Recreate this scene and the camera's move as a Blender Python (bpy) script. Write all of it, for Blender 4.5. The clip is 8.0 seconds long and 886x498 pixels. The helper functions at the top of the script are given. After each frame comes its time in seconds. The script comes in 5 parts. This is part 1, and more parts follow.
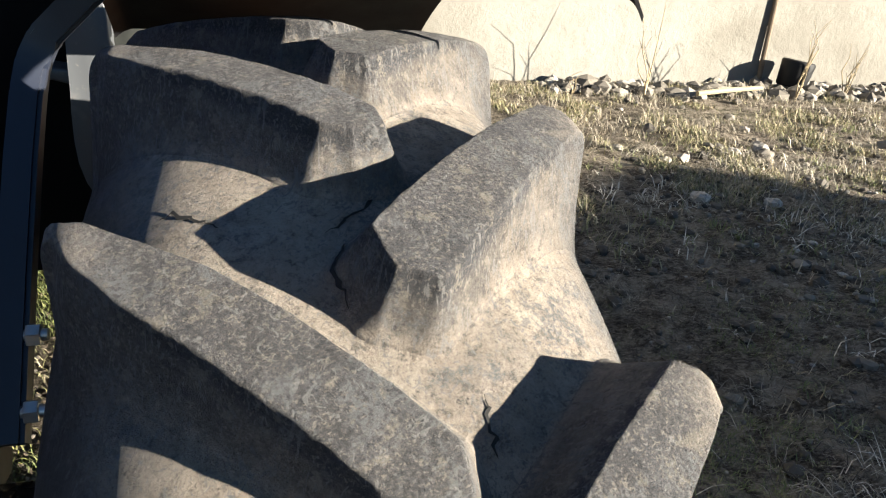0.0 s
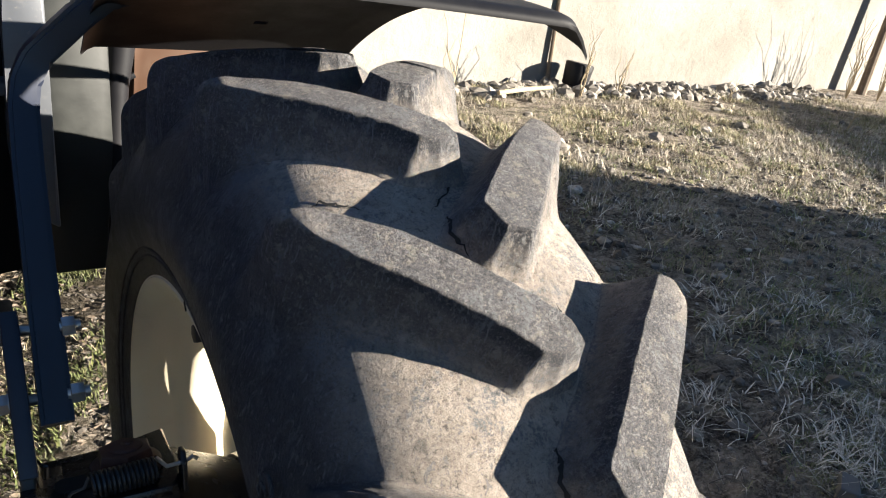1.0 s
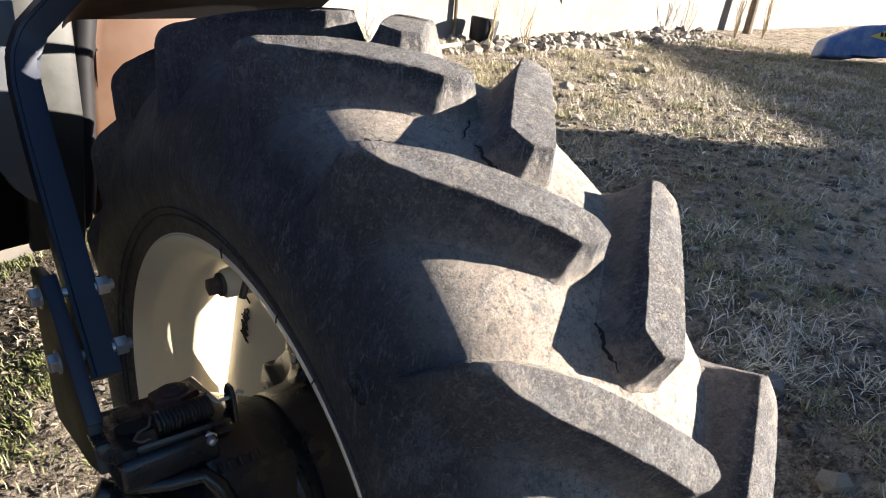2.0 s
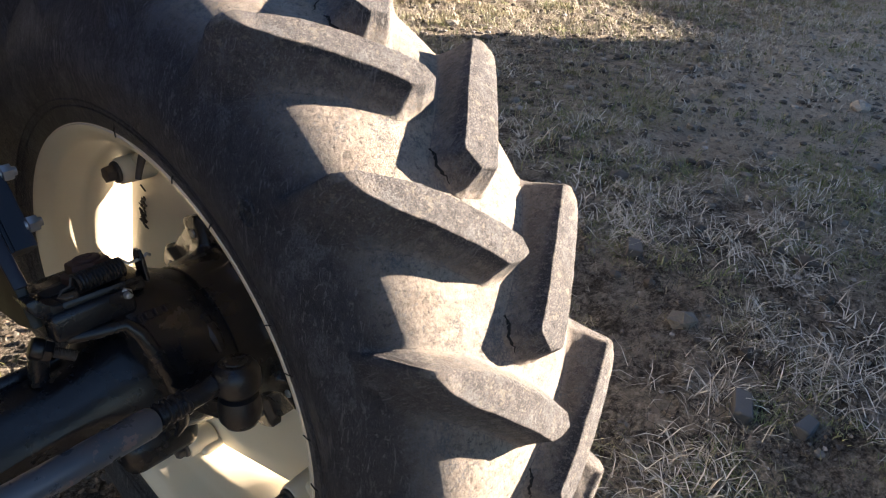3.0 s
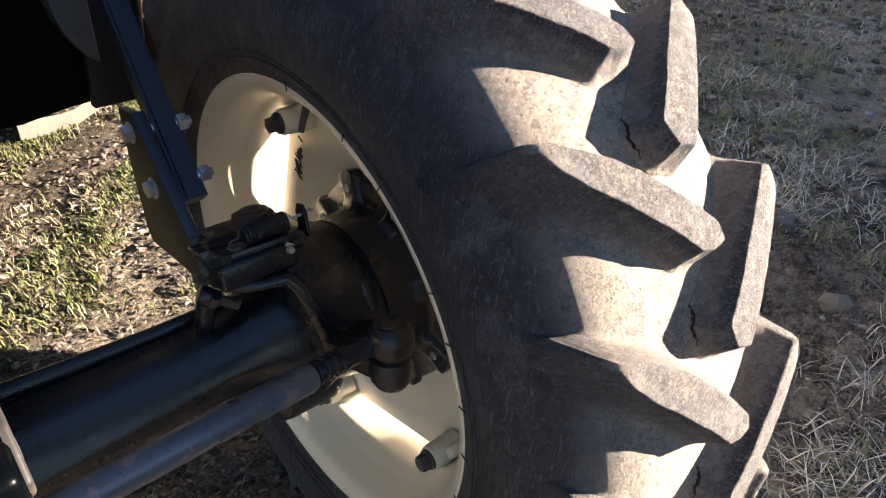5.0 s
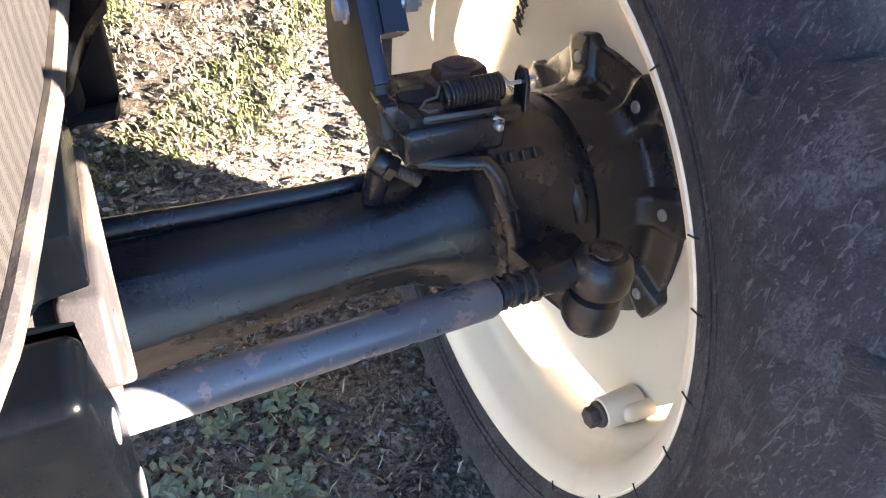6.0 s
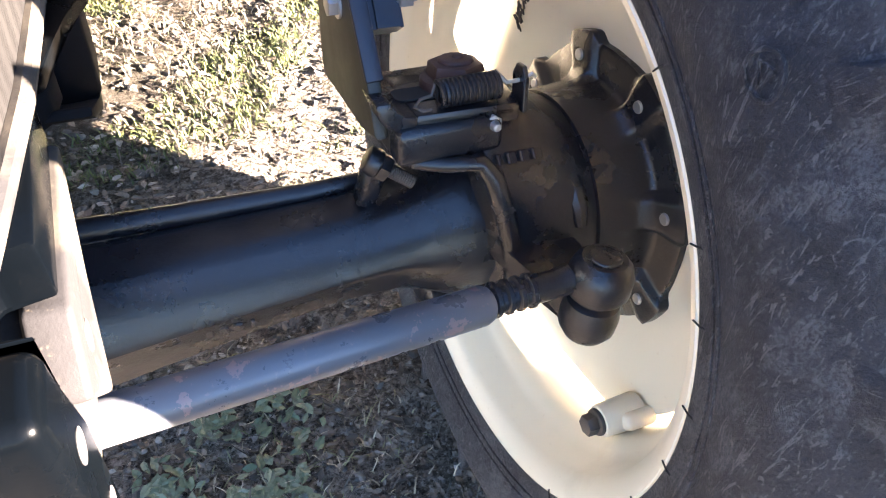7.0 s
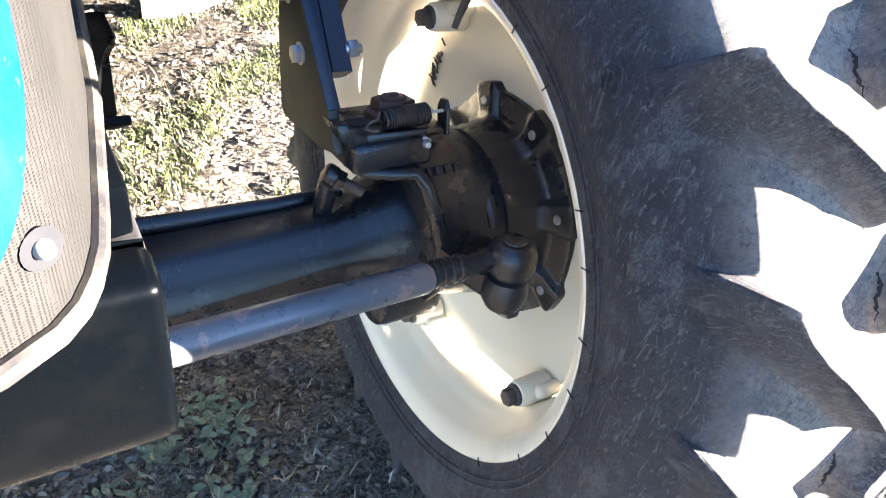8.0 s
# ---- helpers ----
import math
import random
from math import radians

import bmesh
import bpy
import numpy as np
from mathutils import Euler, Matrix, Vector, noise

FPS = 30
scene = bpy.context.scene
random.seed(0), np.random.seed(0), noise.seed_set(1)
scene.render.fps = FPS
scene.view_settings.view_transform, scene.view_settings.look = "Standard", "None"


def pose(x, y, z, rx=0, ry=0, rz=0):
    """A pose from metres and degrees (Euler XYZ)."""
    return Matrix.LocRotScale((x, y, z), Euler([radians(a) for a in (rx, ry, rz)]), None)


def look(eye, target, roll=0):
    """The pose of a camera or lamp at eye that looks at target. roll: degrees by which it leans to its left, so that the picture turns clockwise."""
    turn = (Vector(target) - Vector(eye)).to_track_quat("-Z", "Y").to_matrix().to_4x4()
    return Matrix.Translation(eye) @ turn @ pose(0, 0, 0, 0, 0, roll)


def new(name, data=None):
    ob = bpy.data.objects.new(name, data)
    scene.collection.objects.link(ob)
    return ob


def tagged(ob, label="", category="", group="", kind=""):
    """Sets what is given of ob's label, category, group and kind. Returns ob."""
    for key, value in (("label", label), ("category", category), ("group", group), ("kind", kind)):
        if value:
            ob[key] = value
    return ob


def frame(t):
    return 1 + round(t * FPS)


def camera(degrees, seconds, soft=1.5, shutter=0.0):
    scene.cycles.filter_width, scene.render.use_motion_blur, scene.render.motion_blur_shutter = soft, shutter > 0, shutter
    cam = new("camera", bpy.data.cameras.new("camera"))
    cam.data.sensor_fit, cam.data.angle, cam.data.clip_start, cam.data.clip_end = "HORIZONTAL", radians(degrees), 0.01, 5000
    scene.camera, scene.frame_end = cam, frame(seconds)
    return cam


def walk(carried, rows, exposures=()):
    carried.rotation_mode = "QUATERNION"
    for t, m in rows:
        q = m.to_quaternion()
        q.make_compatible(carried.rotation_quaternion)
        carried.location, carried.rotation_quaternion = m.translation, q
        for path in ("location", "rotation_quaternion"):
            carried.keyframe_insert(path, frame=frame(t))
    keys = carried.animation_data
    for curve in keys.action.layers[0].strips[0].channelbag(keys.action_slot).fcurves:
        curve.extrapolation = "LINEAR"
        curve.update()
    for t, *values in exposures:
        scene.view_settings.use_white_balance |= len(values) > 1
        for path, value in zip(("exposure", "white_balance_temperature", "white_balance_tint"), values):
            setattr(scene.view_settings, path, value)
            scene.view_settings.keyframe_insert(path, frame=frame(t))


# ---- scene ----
cam = camera(63.2, 8.0, 1.1)
# seconds, place in metres, turn in degrees
ROWS = [
    (0.0, 0.0751, -0.5208, 1.1605, 65.84, -4.33, -16.16),
    (0.5, -0.0291, -0.5659, 1.1877, 69.26, -6.61, -28.19),
    (1.0, -0.1503, -0.6042, 1.1939, 67.26, -7.24, -31.90),
    (1.2, -0.1777, -0.5880, 1.1812, 66.66, -6.60, -31.47),
    (2.3, -0.3188, -0.6606, 1.1924, 63.79, -4.08, -44.07),
    (2.5, -0.3449, -0.6962, 1.2015, 62.33, -3.10, -45.82),
    (3.0, -0.3682, -0.7677, 1.1865, 59.77, -4.13, -49.64),
    (3.5, -0.3650, -0.7878, 1.1886, 59.01, -3.31, -51.40),
    (4.0, -0.3869, -0.7563, 1.1994, 58.42, -2.93, -47.22),
    (4.5, -0.3897, -0.7456, 1.2007, 58.58, -3.05, -46.04),
    (5.0, -0.3803, -0.6923, 1.1826, 55.19, -2.59, -40.30),
    (5.2, -0.3627, -0.6378, 1.1592, 52.90, -1.80, -35.36),
    (6.3, -0.3212, -0.4931, 1.0588, 42.52, -4.98, -21.51),
    (6.5, -0.3156, -0.4891, 1.0608, 42.58, -4.54, -21.46),
    (7.0, -0.3111, -0.4923, 1.0608, 43.32, -4.97, -22.28),
    (7.5, -0.3494, -0.5302, 1.0774, 46.86, -6.83, -23.95),
    (8.0, -0.4354, -0.6454, 1.0984, 51.34, -8.75, -29.69),
]
walk(cam, [(t, pose(*row)) for t, *row in ROWS],
     [(0.0, 2.75, 5750, 5), (0.5, 2.66, 5700, 6), (1.0, 2.92, 5650, 8), (2.5, 3.38, 5950, 13), (3.5, 3.5, 6450, 17), (4.5, 3.52, 6450, 17), (5.0, 3.64, 6250, 16), (5.2, 3.98, 6150, 16),
      (6.3, 5.57, 5900, 20), (7.0, 5.60, 5900, 20), (8.0, 5.34, 5500, 13)])
from mathutils.bvhtree import BVHTree

# ---- light ----
SUN_FROM = Vector((0.77, -0.58, 0.25)).normalized()
world = bpy.data.worlds.new("sky")
scene.world = world
world.use_nodes = True
wn = world.node_tree.nodes
sky = wn.new("ShaderNodeTexSky")
sky.sky_type = 'NISHITA'
sky.sun_disc = False
sky.dust_density = 0.15
sky.ozone_density = 2.6
sky.sun_elevation = math.asin(SUN_FROM.z)
sky.sun_rotation = math.atan2(SUN_FROM.x, SUN_FROM.y)
wn["Background"].inputs["Strength"].default_value = 0.0225
world.node_tree.links.new(sky.outputs["Color"], wn["Background"].inputs["Color"])
sun = new("sun", bpy.data.lights.new("sun", 'SUN'))
sun.data.energy = 4.7
sun.data.angle = radians(0.5)
sun.data.color = (1.0, 0.83, 0.62)
sun.matrix_world = look(SUN_FROM * 30, (0, 0, 0))


# ---- materials ----
def material(name):
    m = bpy.data.materials.new(name)
    m.use_nodes = True
    nt = m.node_tree
    return m, nt, nt.nodes["Principled BSDF"]


def coords(nt, scale=(1, 1, 1), kind="Object"):
    tc = nt.nodes.new("ShaderNodeTexCoord")
    mp = nt.nodes.new("ShaderNodeMapping")
    mp.inputs["Scale"].default_value = scale
    nt.links.new(tc.outputs[kind], mp.inputs["Vector"])
    return mp.outputs["Vector"]


def noise_tex(nt, vec, scale, detail=6, rough=0.6, distort=0.0):
    n = nt.nodes.new("ShaderNodeTexNoise")
    n.inputs["Scale"].default_value = scale
    n.inputs["Detail"].default_value = detail
    n.inputs["Roughness"].default_value = rough
    n.inputs["Distortion"].default_value = distort
    nt.links.new(vec, n.inputs["Vector"])
    return n.outputs["Fac"]


def ramp(nt, fac, stops):
    r = nt.nodes.new("ShaderNodeValToRGB")
    el = r.color_ramp.elements
    while len(el) < len(stops):
        el.new(0.5)
    for e, (p, c) in zip(el, stops):
        e.position = p
        e.color = (*c, 1) if len(c) == 3 else c
    nt.links.new(fac, r.inputs["Fac"])
    return r.outputs["Color"]


def mix(nt, fac, a, b, mode='MIX'):
    n = nt.nodes.new("ShaderNodeMix")
    n.data_type, n.blend_type = 'RGBA', mode
    for sock, val in ((n.inputs["Factor"], fac), (n.inputs["A"], a), (n.inputs["B"], b)):
        if isinstance(val, (int, float)):
            sock.default_value = val
        elif isinstance(val, tuple):
            sock.default_value = (*val, 1)
        else:
            nt.links.new(val, sock)
    return n.outputs["Result"]


def bump(nt, bsdf, height, strength, dist=0.002, below=None):
    b = nt.nodes.new("ShaderNodeBump")
    b.inputs["Strength"].default_value = strength
    b.inputs["Distance"].default_value = dist
    nt.links.new(height, b.inputs["Height"])
    if below is not None:
        nt.links.new(below, b.inputs["Normal"])
    nt.links.new(b.outputs["Normal"], bsdf.inputs["Normal"])
    return b.outputs["Normal"]


def grey(v):
    return (v, v, v)


def mat_rubber(name):
    """Weathered tyre rubber; dust gathers towards the tread."""
    m, nt, p = material(name)
    v = coords(nt)
    big = noise_tex(nt, v, 7, 5, 0.6, 0.5)
    mid = noise_tex(nt, v, 38, 7, 0.72, 0.4)
    fine = noise_tex(nt, v, 150, 10, 0.80)
    grit = noise_tex(nt, v, 700, 4, 0.7)
    base = ramp(nt, mid, [(0.35, (0.0105, 0.0114, 0.0155)), (0.65, (0.030, 0.0322, 0.041))])
    dustc = ramp(nt, mid, [(0.35, (0.34, 0.283, 0.228)), (0.65, (0.48, 0.415, 0.345))])
    # radius from the axle
    sep = nt.nodes.new("ShaderNodeSeparateXYZ")
    nt.links.new(v, sep.inputs[0])
    r2 = nt.nodes.new("ShaderNodeCombineXYZ")
    nt.links.new(sep.outputs["Y"], r2.inputs["X"])
    nt.links.new(sep.outputs["Z"], r2.inputs["Y"])
    ln = nt.nodes.new("ShaderNodeVectorMath")
    ln.operation = 'LENGTH'
    nt.links.new(r2.outputs[0], ln.inputs[0])
    soil = nt.nodes.new("ShaderNodeMapRange")     # more dust towards the tread; the limit also blackens the shaded shoulder
    soil.inputs["From Min"].default_value, soil.inputs["From Max"].default_value = 0.472, 0.516
    soil.inputs["To Min"].default_value, soil.inputs["To Max"].default_value = 0.05, 0.85
    nt.links.new(ln.outputs["Value"], soil.inputs["Value"])
    # dust lies in fine, sharp-edged grains and leaves pits and worn spots bare
    spk = ramp(nt, fine, [(0.38, grey(0.22)), (0.455, grey(0.85)), (0.56, grey(1.0))])
    worn_spots = ramp(nt, big, [(0.32, grey(0.6)), (0.50, grey(1.0))])
    cover = mix(nt, 1.0, spk, worn_spots, 'MULTIPLY')
    f1 = mix(nt, soil.outputs[0], (0, 0, 0), cover)
    # flank shade painted in: the dust colour fades out as the surface steepens
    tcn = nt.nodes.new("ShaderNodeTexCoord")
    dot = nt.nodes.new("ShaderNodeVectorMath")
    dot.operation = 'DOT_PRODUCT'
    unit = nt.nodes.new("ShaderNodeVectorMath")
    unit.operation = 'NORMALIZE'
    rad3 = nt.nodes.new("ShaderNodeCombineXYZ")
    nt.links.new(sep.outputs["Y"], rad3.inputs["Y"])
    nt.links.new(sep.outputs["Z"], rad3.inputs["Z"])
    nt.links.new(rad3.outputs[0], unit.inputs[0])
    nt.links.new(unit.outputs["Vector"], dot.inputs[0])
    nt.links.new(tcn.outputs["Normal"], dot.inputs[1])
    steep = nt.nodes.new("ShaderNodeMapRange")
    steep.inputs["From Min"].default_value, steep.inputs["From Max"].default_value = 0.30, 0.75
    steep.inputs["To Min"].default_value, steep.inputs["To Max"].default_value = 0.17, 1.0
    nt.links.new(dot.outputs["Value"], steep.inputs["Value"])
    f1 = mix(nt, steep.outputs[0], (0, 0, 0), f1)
    # lug tops are rubbed: dust stays only in grains there
    top = nt.nodes.new("ShaderNodeMapRange")
    top.inputs["From Min"].default_value, top.inputs["From Max"].default_value = 0.545, 0.552
    nt.links.new(ln.outputs["Value"], top.inputs["Value"])
    grains = ramp(nt, noise_tex(nt, coords(nt, (1, 1.6, 1)), 430, 7, 0.8), [(0.45, grey(0.17)), (0.56, grey(0.38)), (0.60, grey(0.85))])
    f1 = mix(nt, top.outputs[0], f1, mix(nt, 1.0, f1, grains, 'MULTIPLY'))
    c = mix(nt, f1, base, mix(nt, top.outputs[0], dustc, (0.215, 0.196, 0.182)))
    pits = ramp(nt, grit, [(0.30, grey(0.8)), (0.40, grey(0))])
    c = mix(nt, pits, c, (0.012, 0.011, 0.012))
    flecks = ramp(nt, grit, [(0.60, grey(0)), (0.66, grey(0.7))])
    c = mix(nt, flecks, c, (0.19, 0.17, 0.145))
    # torn specks: raised pale crumbs and dark pits
    specks = noise_tex(nt, v, 430, 6, 0.68, 0.6)
    c = mix(nt, mix(nt, soil.outputs[0], (0, 0, 0), ramp(nt, specks, [(0.56, grey(0)), (0.62, grey(0.42))])), c, (0.36, 0.318, 0.27))
    c = mix(nt, mix(nt, soil.outputs[0], (0, 0, 0), ramp(nt, specks, [(0.37, grey(0.4)), (0.42, grey(0))])), c, (0.03, 0.028, 0.028))
    # crusts of pale dried mud with sharp edges, and bare rubbed spots
    crust = noise_tex(nt, v, 85, 12, 0.76)
    cr = mix(nt, soil.outputs[0], (0, 0, 0), ramp(nt, crust, [(0.55, grey(0)), (0.58, grey(0.45))]))
    c = mix(nt, cr, c, (0.28, 0.245, 0.20))
    c = mix(nt, ramp(nt, crust, [(0.405, grey(0.45)), (0.43, grey(0))]), c, (0.045, 0.042, 0.044))
    # pale scratches: thin dashes in two directions
    for turn, sc, lo in ((35, (70, 70, 12), 0.625), (-50, (100, 100, 22), 0.635), (80, (60, 60, 16), 0.64)):
        tc = nt.nodes.new("ShaderNodeTexCoord")
        mp = nt.nodes.new("ShaderNodeMapping")
        mp.inputs["Rotation"].default_value = (radians(turn), 0, 0)
        mp.inputs["Scale"].default_value = sc
        nt.links.new(tc.outputs["Object"], mp.inputs["Vector"])
        s = noise_tex(nt, mp.outputs["Vector"], 1.6, 4, 0.6, 2.5)
        c = mix(nt, ramp(nt, s, [(lo - 0.006, grey(0)), (lo + 0.008, grey(0.8))]), c, (0.165, 0.160, 0.160))
    # soft grey smears of dried mud
    sm = noise_tex(nt, coords(nt, (1, 1, 0.7)), 20, 10, 0.8)
    grain = ramp(nt, noise_tex(nt, v, 420, 6, 0.75), [(0.44, grey(0.0)), (0.54, grey(1.0))])
    smear = mix(nt, 1.0, ramp(nt, sm, [(0.52, grey(0.0)), (0.575, grey(1.0))]), grain, 'MULTIPLY')
    c = mix(nt, smear, c, (0.115, 0.116, 0.122))
    nt.links.new(c, p.inputs["Base Color"])
    nt.links.new(ramp(nt, soil.outputs[0], [(0.15, grey(0.46)), (0.8, grey(0.88))]), p.inputs["Roughness"])
    p.inputs["Specular IOR Level"].default_value = 0.4
    p.inputs["Sheen Weight"].default_value = 0.08
    p.inputs["Sheen Roughness"].default_value = 0.5
    p.inputs["Sheen Tint"].default_value = (0.75, 0.75, 0.8, 1)
    n00 = bump(nt, p, specks, 0.6, 0.002)
    n0 = bump(nt, p, grit, 0.7, 0.0014, n00)
    n1 = bump(nt, p, fine, 1.0, 0.0058, n0)
    bump(nt, p, mid, 0.6, 0.007, n1)
    return m


def mat_paint(name, colour, rough=0.4, dirt=(0.25, 0.2, 0.14), amount=0.5, lo=0.55, hi=0.75, metal=0.0, bumpy=0.1):
    m, nt, p = material(name)
    v = coords(nt)
    big = noise_tex(nt, v, 9, 6, 0.65)
    fine = noise_tex(nt, v, 160, 5, 0.7)
    d = ramp(nt, big, [(lo, grey(0)), (hi, grey(amount))])
    c = mix(nt, d, colour, dirt)
    sp = ramp(nt, fine, [(0.62, grey(0)), (0.72, grey(amount * 0.8))])
    c = mix(nt, sp, c, dirt)
    nt.links.new(c, p.inputs["Base Color"])
    rr = ramp(nt, big, [(0.3, grey(max(rough - 0.1, 0.05))), (0.75, grey(min(rough + 0.2, 1)))])
    nt.links.new(rr, p.inputs["Roughness"])
    p.inputs["Metallic"].default_value = metal
    bump(nt, p, fine, bumpy, 0.001)
    return m


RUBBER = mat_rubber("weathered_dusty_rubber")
CREAM = mat_paint("cream_wheel_paint", (0.72, 0.65, 0.50), 0.38, (0.42, 0.33, 0.2), 0.3, 0.58, 0.8)
BLACK = mat_paint("black_axle_paint", (0.011, 0.0115, 0.0145), 0.25, (0.085, 0.064, 0.045), 0.25, 0.6, 0.8, bumpy=0.55)
CASTING = mat_paint("dusty_cast_iron", (0.020, 0.019, 0.019), 0.5, (0.105, 0.088, 0.064), 0.8, 0.42, 0.7, bumpy=0.5)
# carrier paint blackened so that its colour holds the shadow lying on it
CARRIER = mat_paint("shadow_black_casting_paint", (0.0006, 0.0009, 0.0013), 0.22, (0.003, 0.003, 0.003), 0.4, 0.55, 0.75, bumpy=0.12)
CARRIER.node_tree.nodes["Principled BSDF"].inputs["Specular IOR Level"].default_value = 0.07
HULL = mat_paint("black_grimy_engine_paint", (0.0035, 0.0035, 0.004), 0.7, (0.009, 0.008, 0.007), 0.4, 0.5, 0.75)
BARBLUE = mat_paint("blue_black_steel_paint", (0.012, 0.016, 0.030), 0.45, (0.05, 0.05, 0.055), 0.25, 0.55, 0.8)
PLASTIC = mat_paint("black_fender_plastic", (0.0045, 0.0045, 0.006), 0.55, (0.014, 0.014, 0.015), 0.3, 0.55, 0.8)
RODPAINT = mat_paint("blue_grey_rod_paint", (0.078, 0.082, 0.092), 0.30, (0.20, 0.135, 0.125), 0.85, 0.60, 0.61)
RODPAINT.node_tree.nodes["Noise Texture"].inputs["Scale"].default_value = 34
RUST = mat_paint("rusty_steel", (0.075, 0.036, 0.03), 0.55, (0.035, 0.02, 0.018), 0.8, 0.45, 0.65, bumpy=0.5)
SEAT = mat_paint("worn_steel_seat", (0.05, 0.047, 0.044), 0.5, (0.02, 0.018, 0.016), 0.6, 0.45, 0.65)
GRIMY = mat_paint("grimy_brown_steel", (0.075, 0.062, 0.054), 0.5, (0.035, 0.028, 0.025), 0.7, 0.45, 0.65, bumpy=0.4)
ZINC = mat_paint("zinc_plated_steel", (0.45, 0.45, 0.46), 0.38, (0.2, 0.16, 0.12), 0.5, 0.5, 0.75, metal=0.8)
BLUE = mat_paint("bright_blue_bonnet_paint", (0.004, 0.022, 0.21), 0.25, (0.2, 0.25, 0.3), 0.15)


for gloss, level in ((BLACK, 0.5), (RODPAINT, 0.7)):
    gloss.node_tree.nodes["Principled BSDF"].inputs["Specular IOR Level"].default_value = level
PLASTIC.node_tree.nodes["Principled BSDF"].inputs["Specular IOR Level"].default_value = 0.25
for flat in (HULL, CASTING):
    flat.node_tree.nodes["Principled BSDF"].inputs["Specular IOR Level"].default_value = 0.1
CRACK = mat_paint("crack_shadow_grime", (0.006, 0.006, 0.006), 0.95, (0.01, 0.009, 0.008), 0.5)


# ---- mesh helpers ----
def mesh_from(name, verts, faces, mat, smooth=True):
    me = bpy.data.meshes.new(name)
    me.from_pydata([tuple(v) for v in verts], [], faces)
    me.materials.append(mat)
    if smooth:
        me.polygons.foreach_set("use_smooth", [True] * len(me.polygons))
    me.update()
    return me


def part(name, bm, mat, parent=None, label="", smooth=False, sharp=35):
    me = bpy.data.meshes.new(name)
    bmesh.ops.recalc_face_normals(bm, faces=bm.faces)
    bm.to_mesh(me)
    bm.free()
    me.materials.append(mat)
    if smooth:
        me.polygons.foreach_set("use_smooth", [True] * len(me.polygons))
        me.set_sharp_from_angle(angle=radians(sharp))
    ob = new(name, me)
    if parent is not None:
        ob.parent = parent
    if label:
        ob["label"] = label
    return ob


def thing(name, at, label, category, group="", kind=""):
    e = new(name)
    e.location = at
    return tagged(e, label, category, group, kind)


def box(bm, size, m=Matrix.Identity(4), bev=0.0, seg=2):
    r = bmesh.ops.create_cube(bm, size=1.0, matrix=m @ Matrix.Diagonal((*size, 1)))
    if bev:
        es = list({e for v in r["verts"] for e in v.link_edges})
        bmesh.ops.bevel(bm, geom=es, offset=bev, segments=seg, affect='EDGES', profile=0.5)


def cyl(bm, r1, r2, a, b, seg=32, bev=0.0):
    a, b = Vector(a), Vector(b)
    d = b - a
    m = Matrix.Translation((a + b) / 2) @ d.to_track_quat('Z', 'Y').to_matrix().to_4x4()
    r = bmesh.ops.create_cone(bm, cap_ends=True, segments=seg, radius1=r1, radius2=r2, depth=d.length, matrix=m)
    if bev:
        es = [e for e in {e for v in r["verts"] for e in v.link_edges} if len(e.link_faces) == 2 and
              any(len(f.verts) > 4 for f in e.link_faces)]
        bmesh.ops.bevel(bm, geom=es, offset=bev, segments=2, affect='EDGES', profile=0.5)


def sweep(bm, path, radius, seg=10, closed_ends=True):
    """A round bar along a list of points; radius is a number or one number a point."""
    pts = [Vector(p) for p in path]
    rad = radius if isinstance(radius, (list, tuple)) else [radius] * len(pts)
    rings, side = [], None
    for i, p in enumerate(pts):
        t = (pts[min(i + 1, len(pts) - 1)] - pts[max(i - 1, 0)]).normalized()
        if side is None:
            side = t.orthogonal().normalized()
        side = (side - t * side.dot(t)).normalized()
        up = t.cross(side)
        rings.append([bm.verts.new(p + rad[i] * (math.cos(a) * side + math.sin(a) * up))
                      for a in (2 * math.pi * k / seg for k in range(seg))])
    for r0, r1 in zip(rings, rings[1:]):
        for k in range(seg):
            bm.faces.new((r0[k], r0[(k + 1) % seg], r1[(k + 1) % seg], r1[k]))
    if closed_ends:
        bm.faces.new(rings[0][::-1])
        bm.faces.new(rings[-1])


def prism(bm, outline, depth, m=Matrix.Identity(4), bev=0.0, seg=2):
    """An outline in the plane x, y, drawn out along z by depth, with bevelled edges."""
    lo = [bm.verts.new(m @ Vector((x, y, 0))) for x, y in outline]
    hi = [bm.verts.new(m @ Vector((x, y, depth))) for x, y in outline]
    fs = [bm.faces.new(lo[::-1]), bm.faces.new(hi)]
    n = len(lo)
    for i in range(n):
        fs.append(bm.faces.new((lo[i], lo[(i + 1) % n], hi[(i + 1) % n], hi[i])))
    if bev:
        es = list({e for f in fs for e in f.edges})
        bmesh.ops.bevel(bm, geom=es, offset=bev, segments=seg, affect='EDGES', profile=0.5)


def lathe(bm, profile, seg=96, a0=0.0, a1=360.0):
    """A profile of (x, r), turned about the x axis."""
    full = abs(a1 - a0) >= 359.9
    n = seg if full else seg + 1
    rings = []
    for k in range(n):
        a = radians(a0 + (a1 - a0) * k / seg)
        rings.append([bm.verts.new((x, -r * math.cos(a), r * math.sin(a))) for x, r in profile])
    for k in range(seg):
        p, q = rings[k], rings[(k + 1) % n]
        for i in range(len(profile) - 1):
            bm.faces.new((p[i], p[i + 1], q[i + 1], q[i]))


# ---- the front wheel ----
HUB = Vector((0, 0, 0.531))
MID = 0.141          # x of the tyre's middle plane
PITCH = 19.35        # degrees between lugs of one side
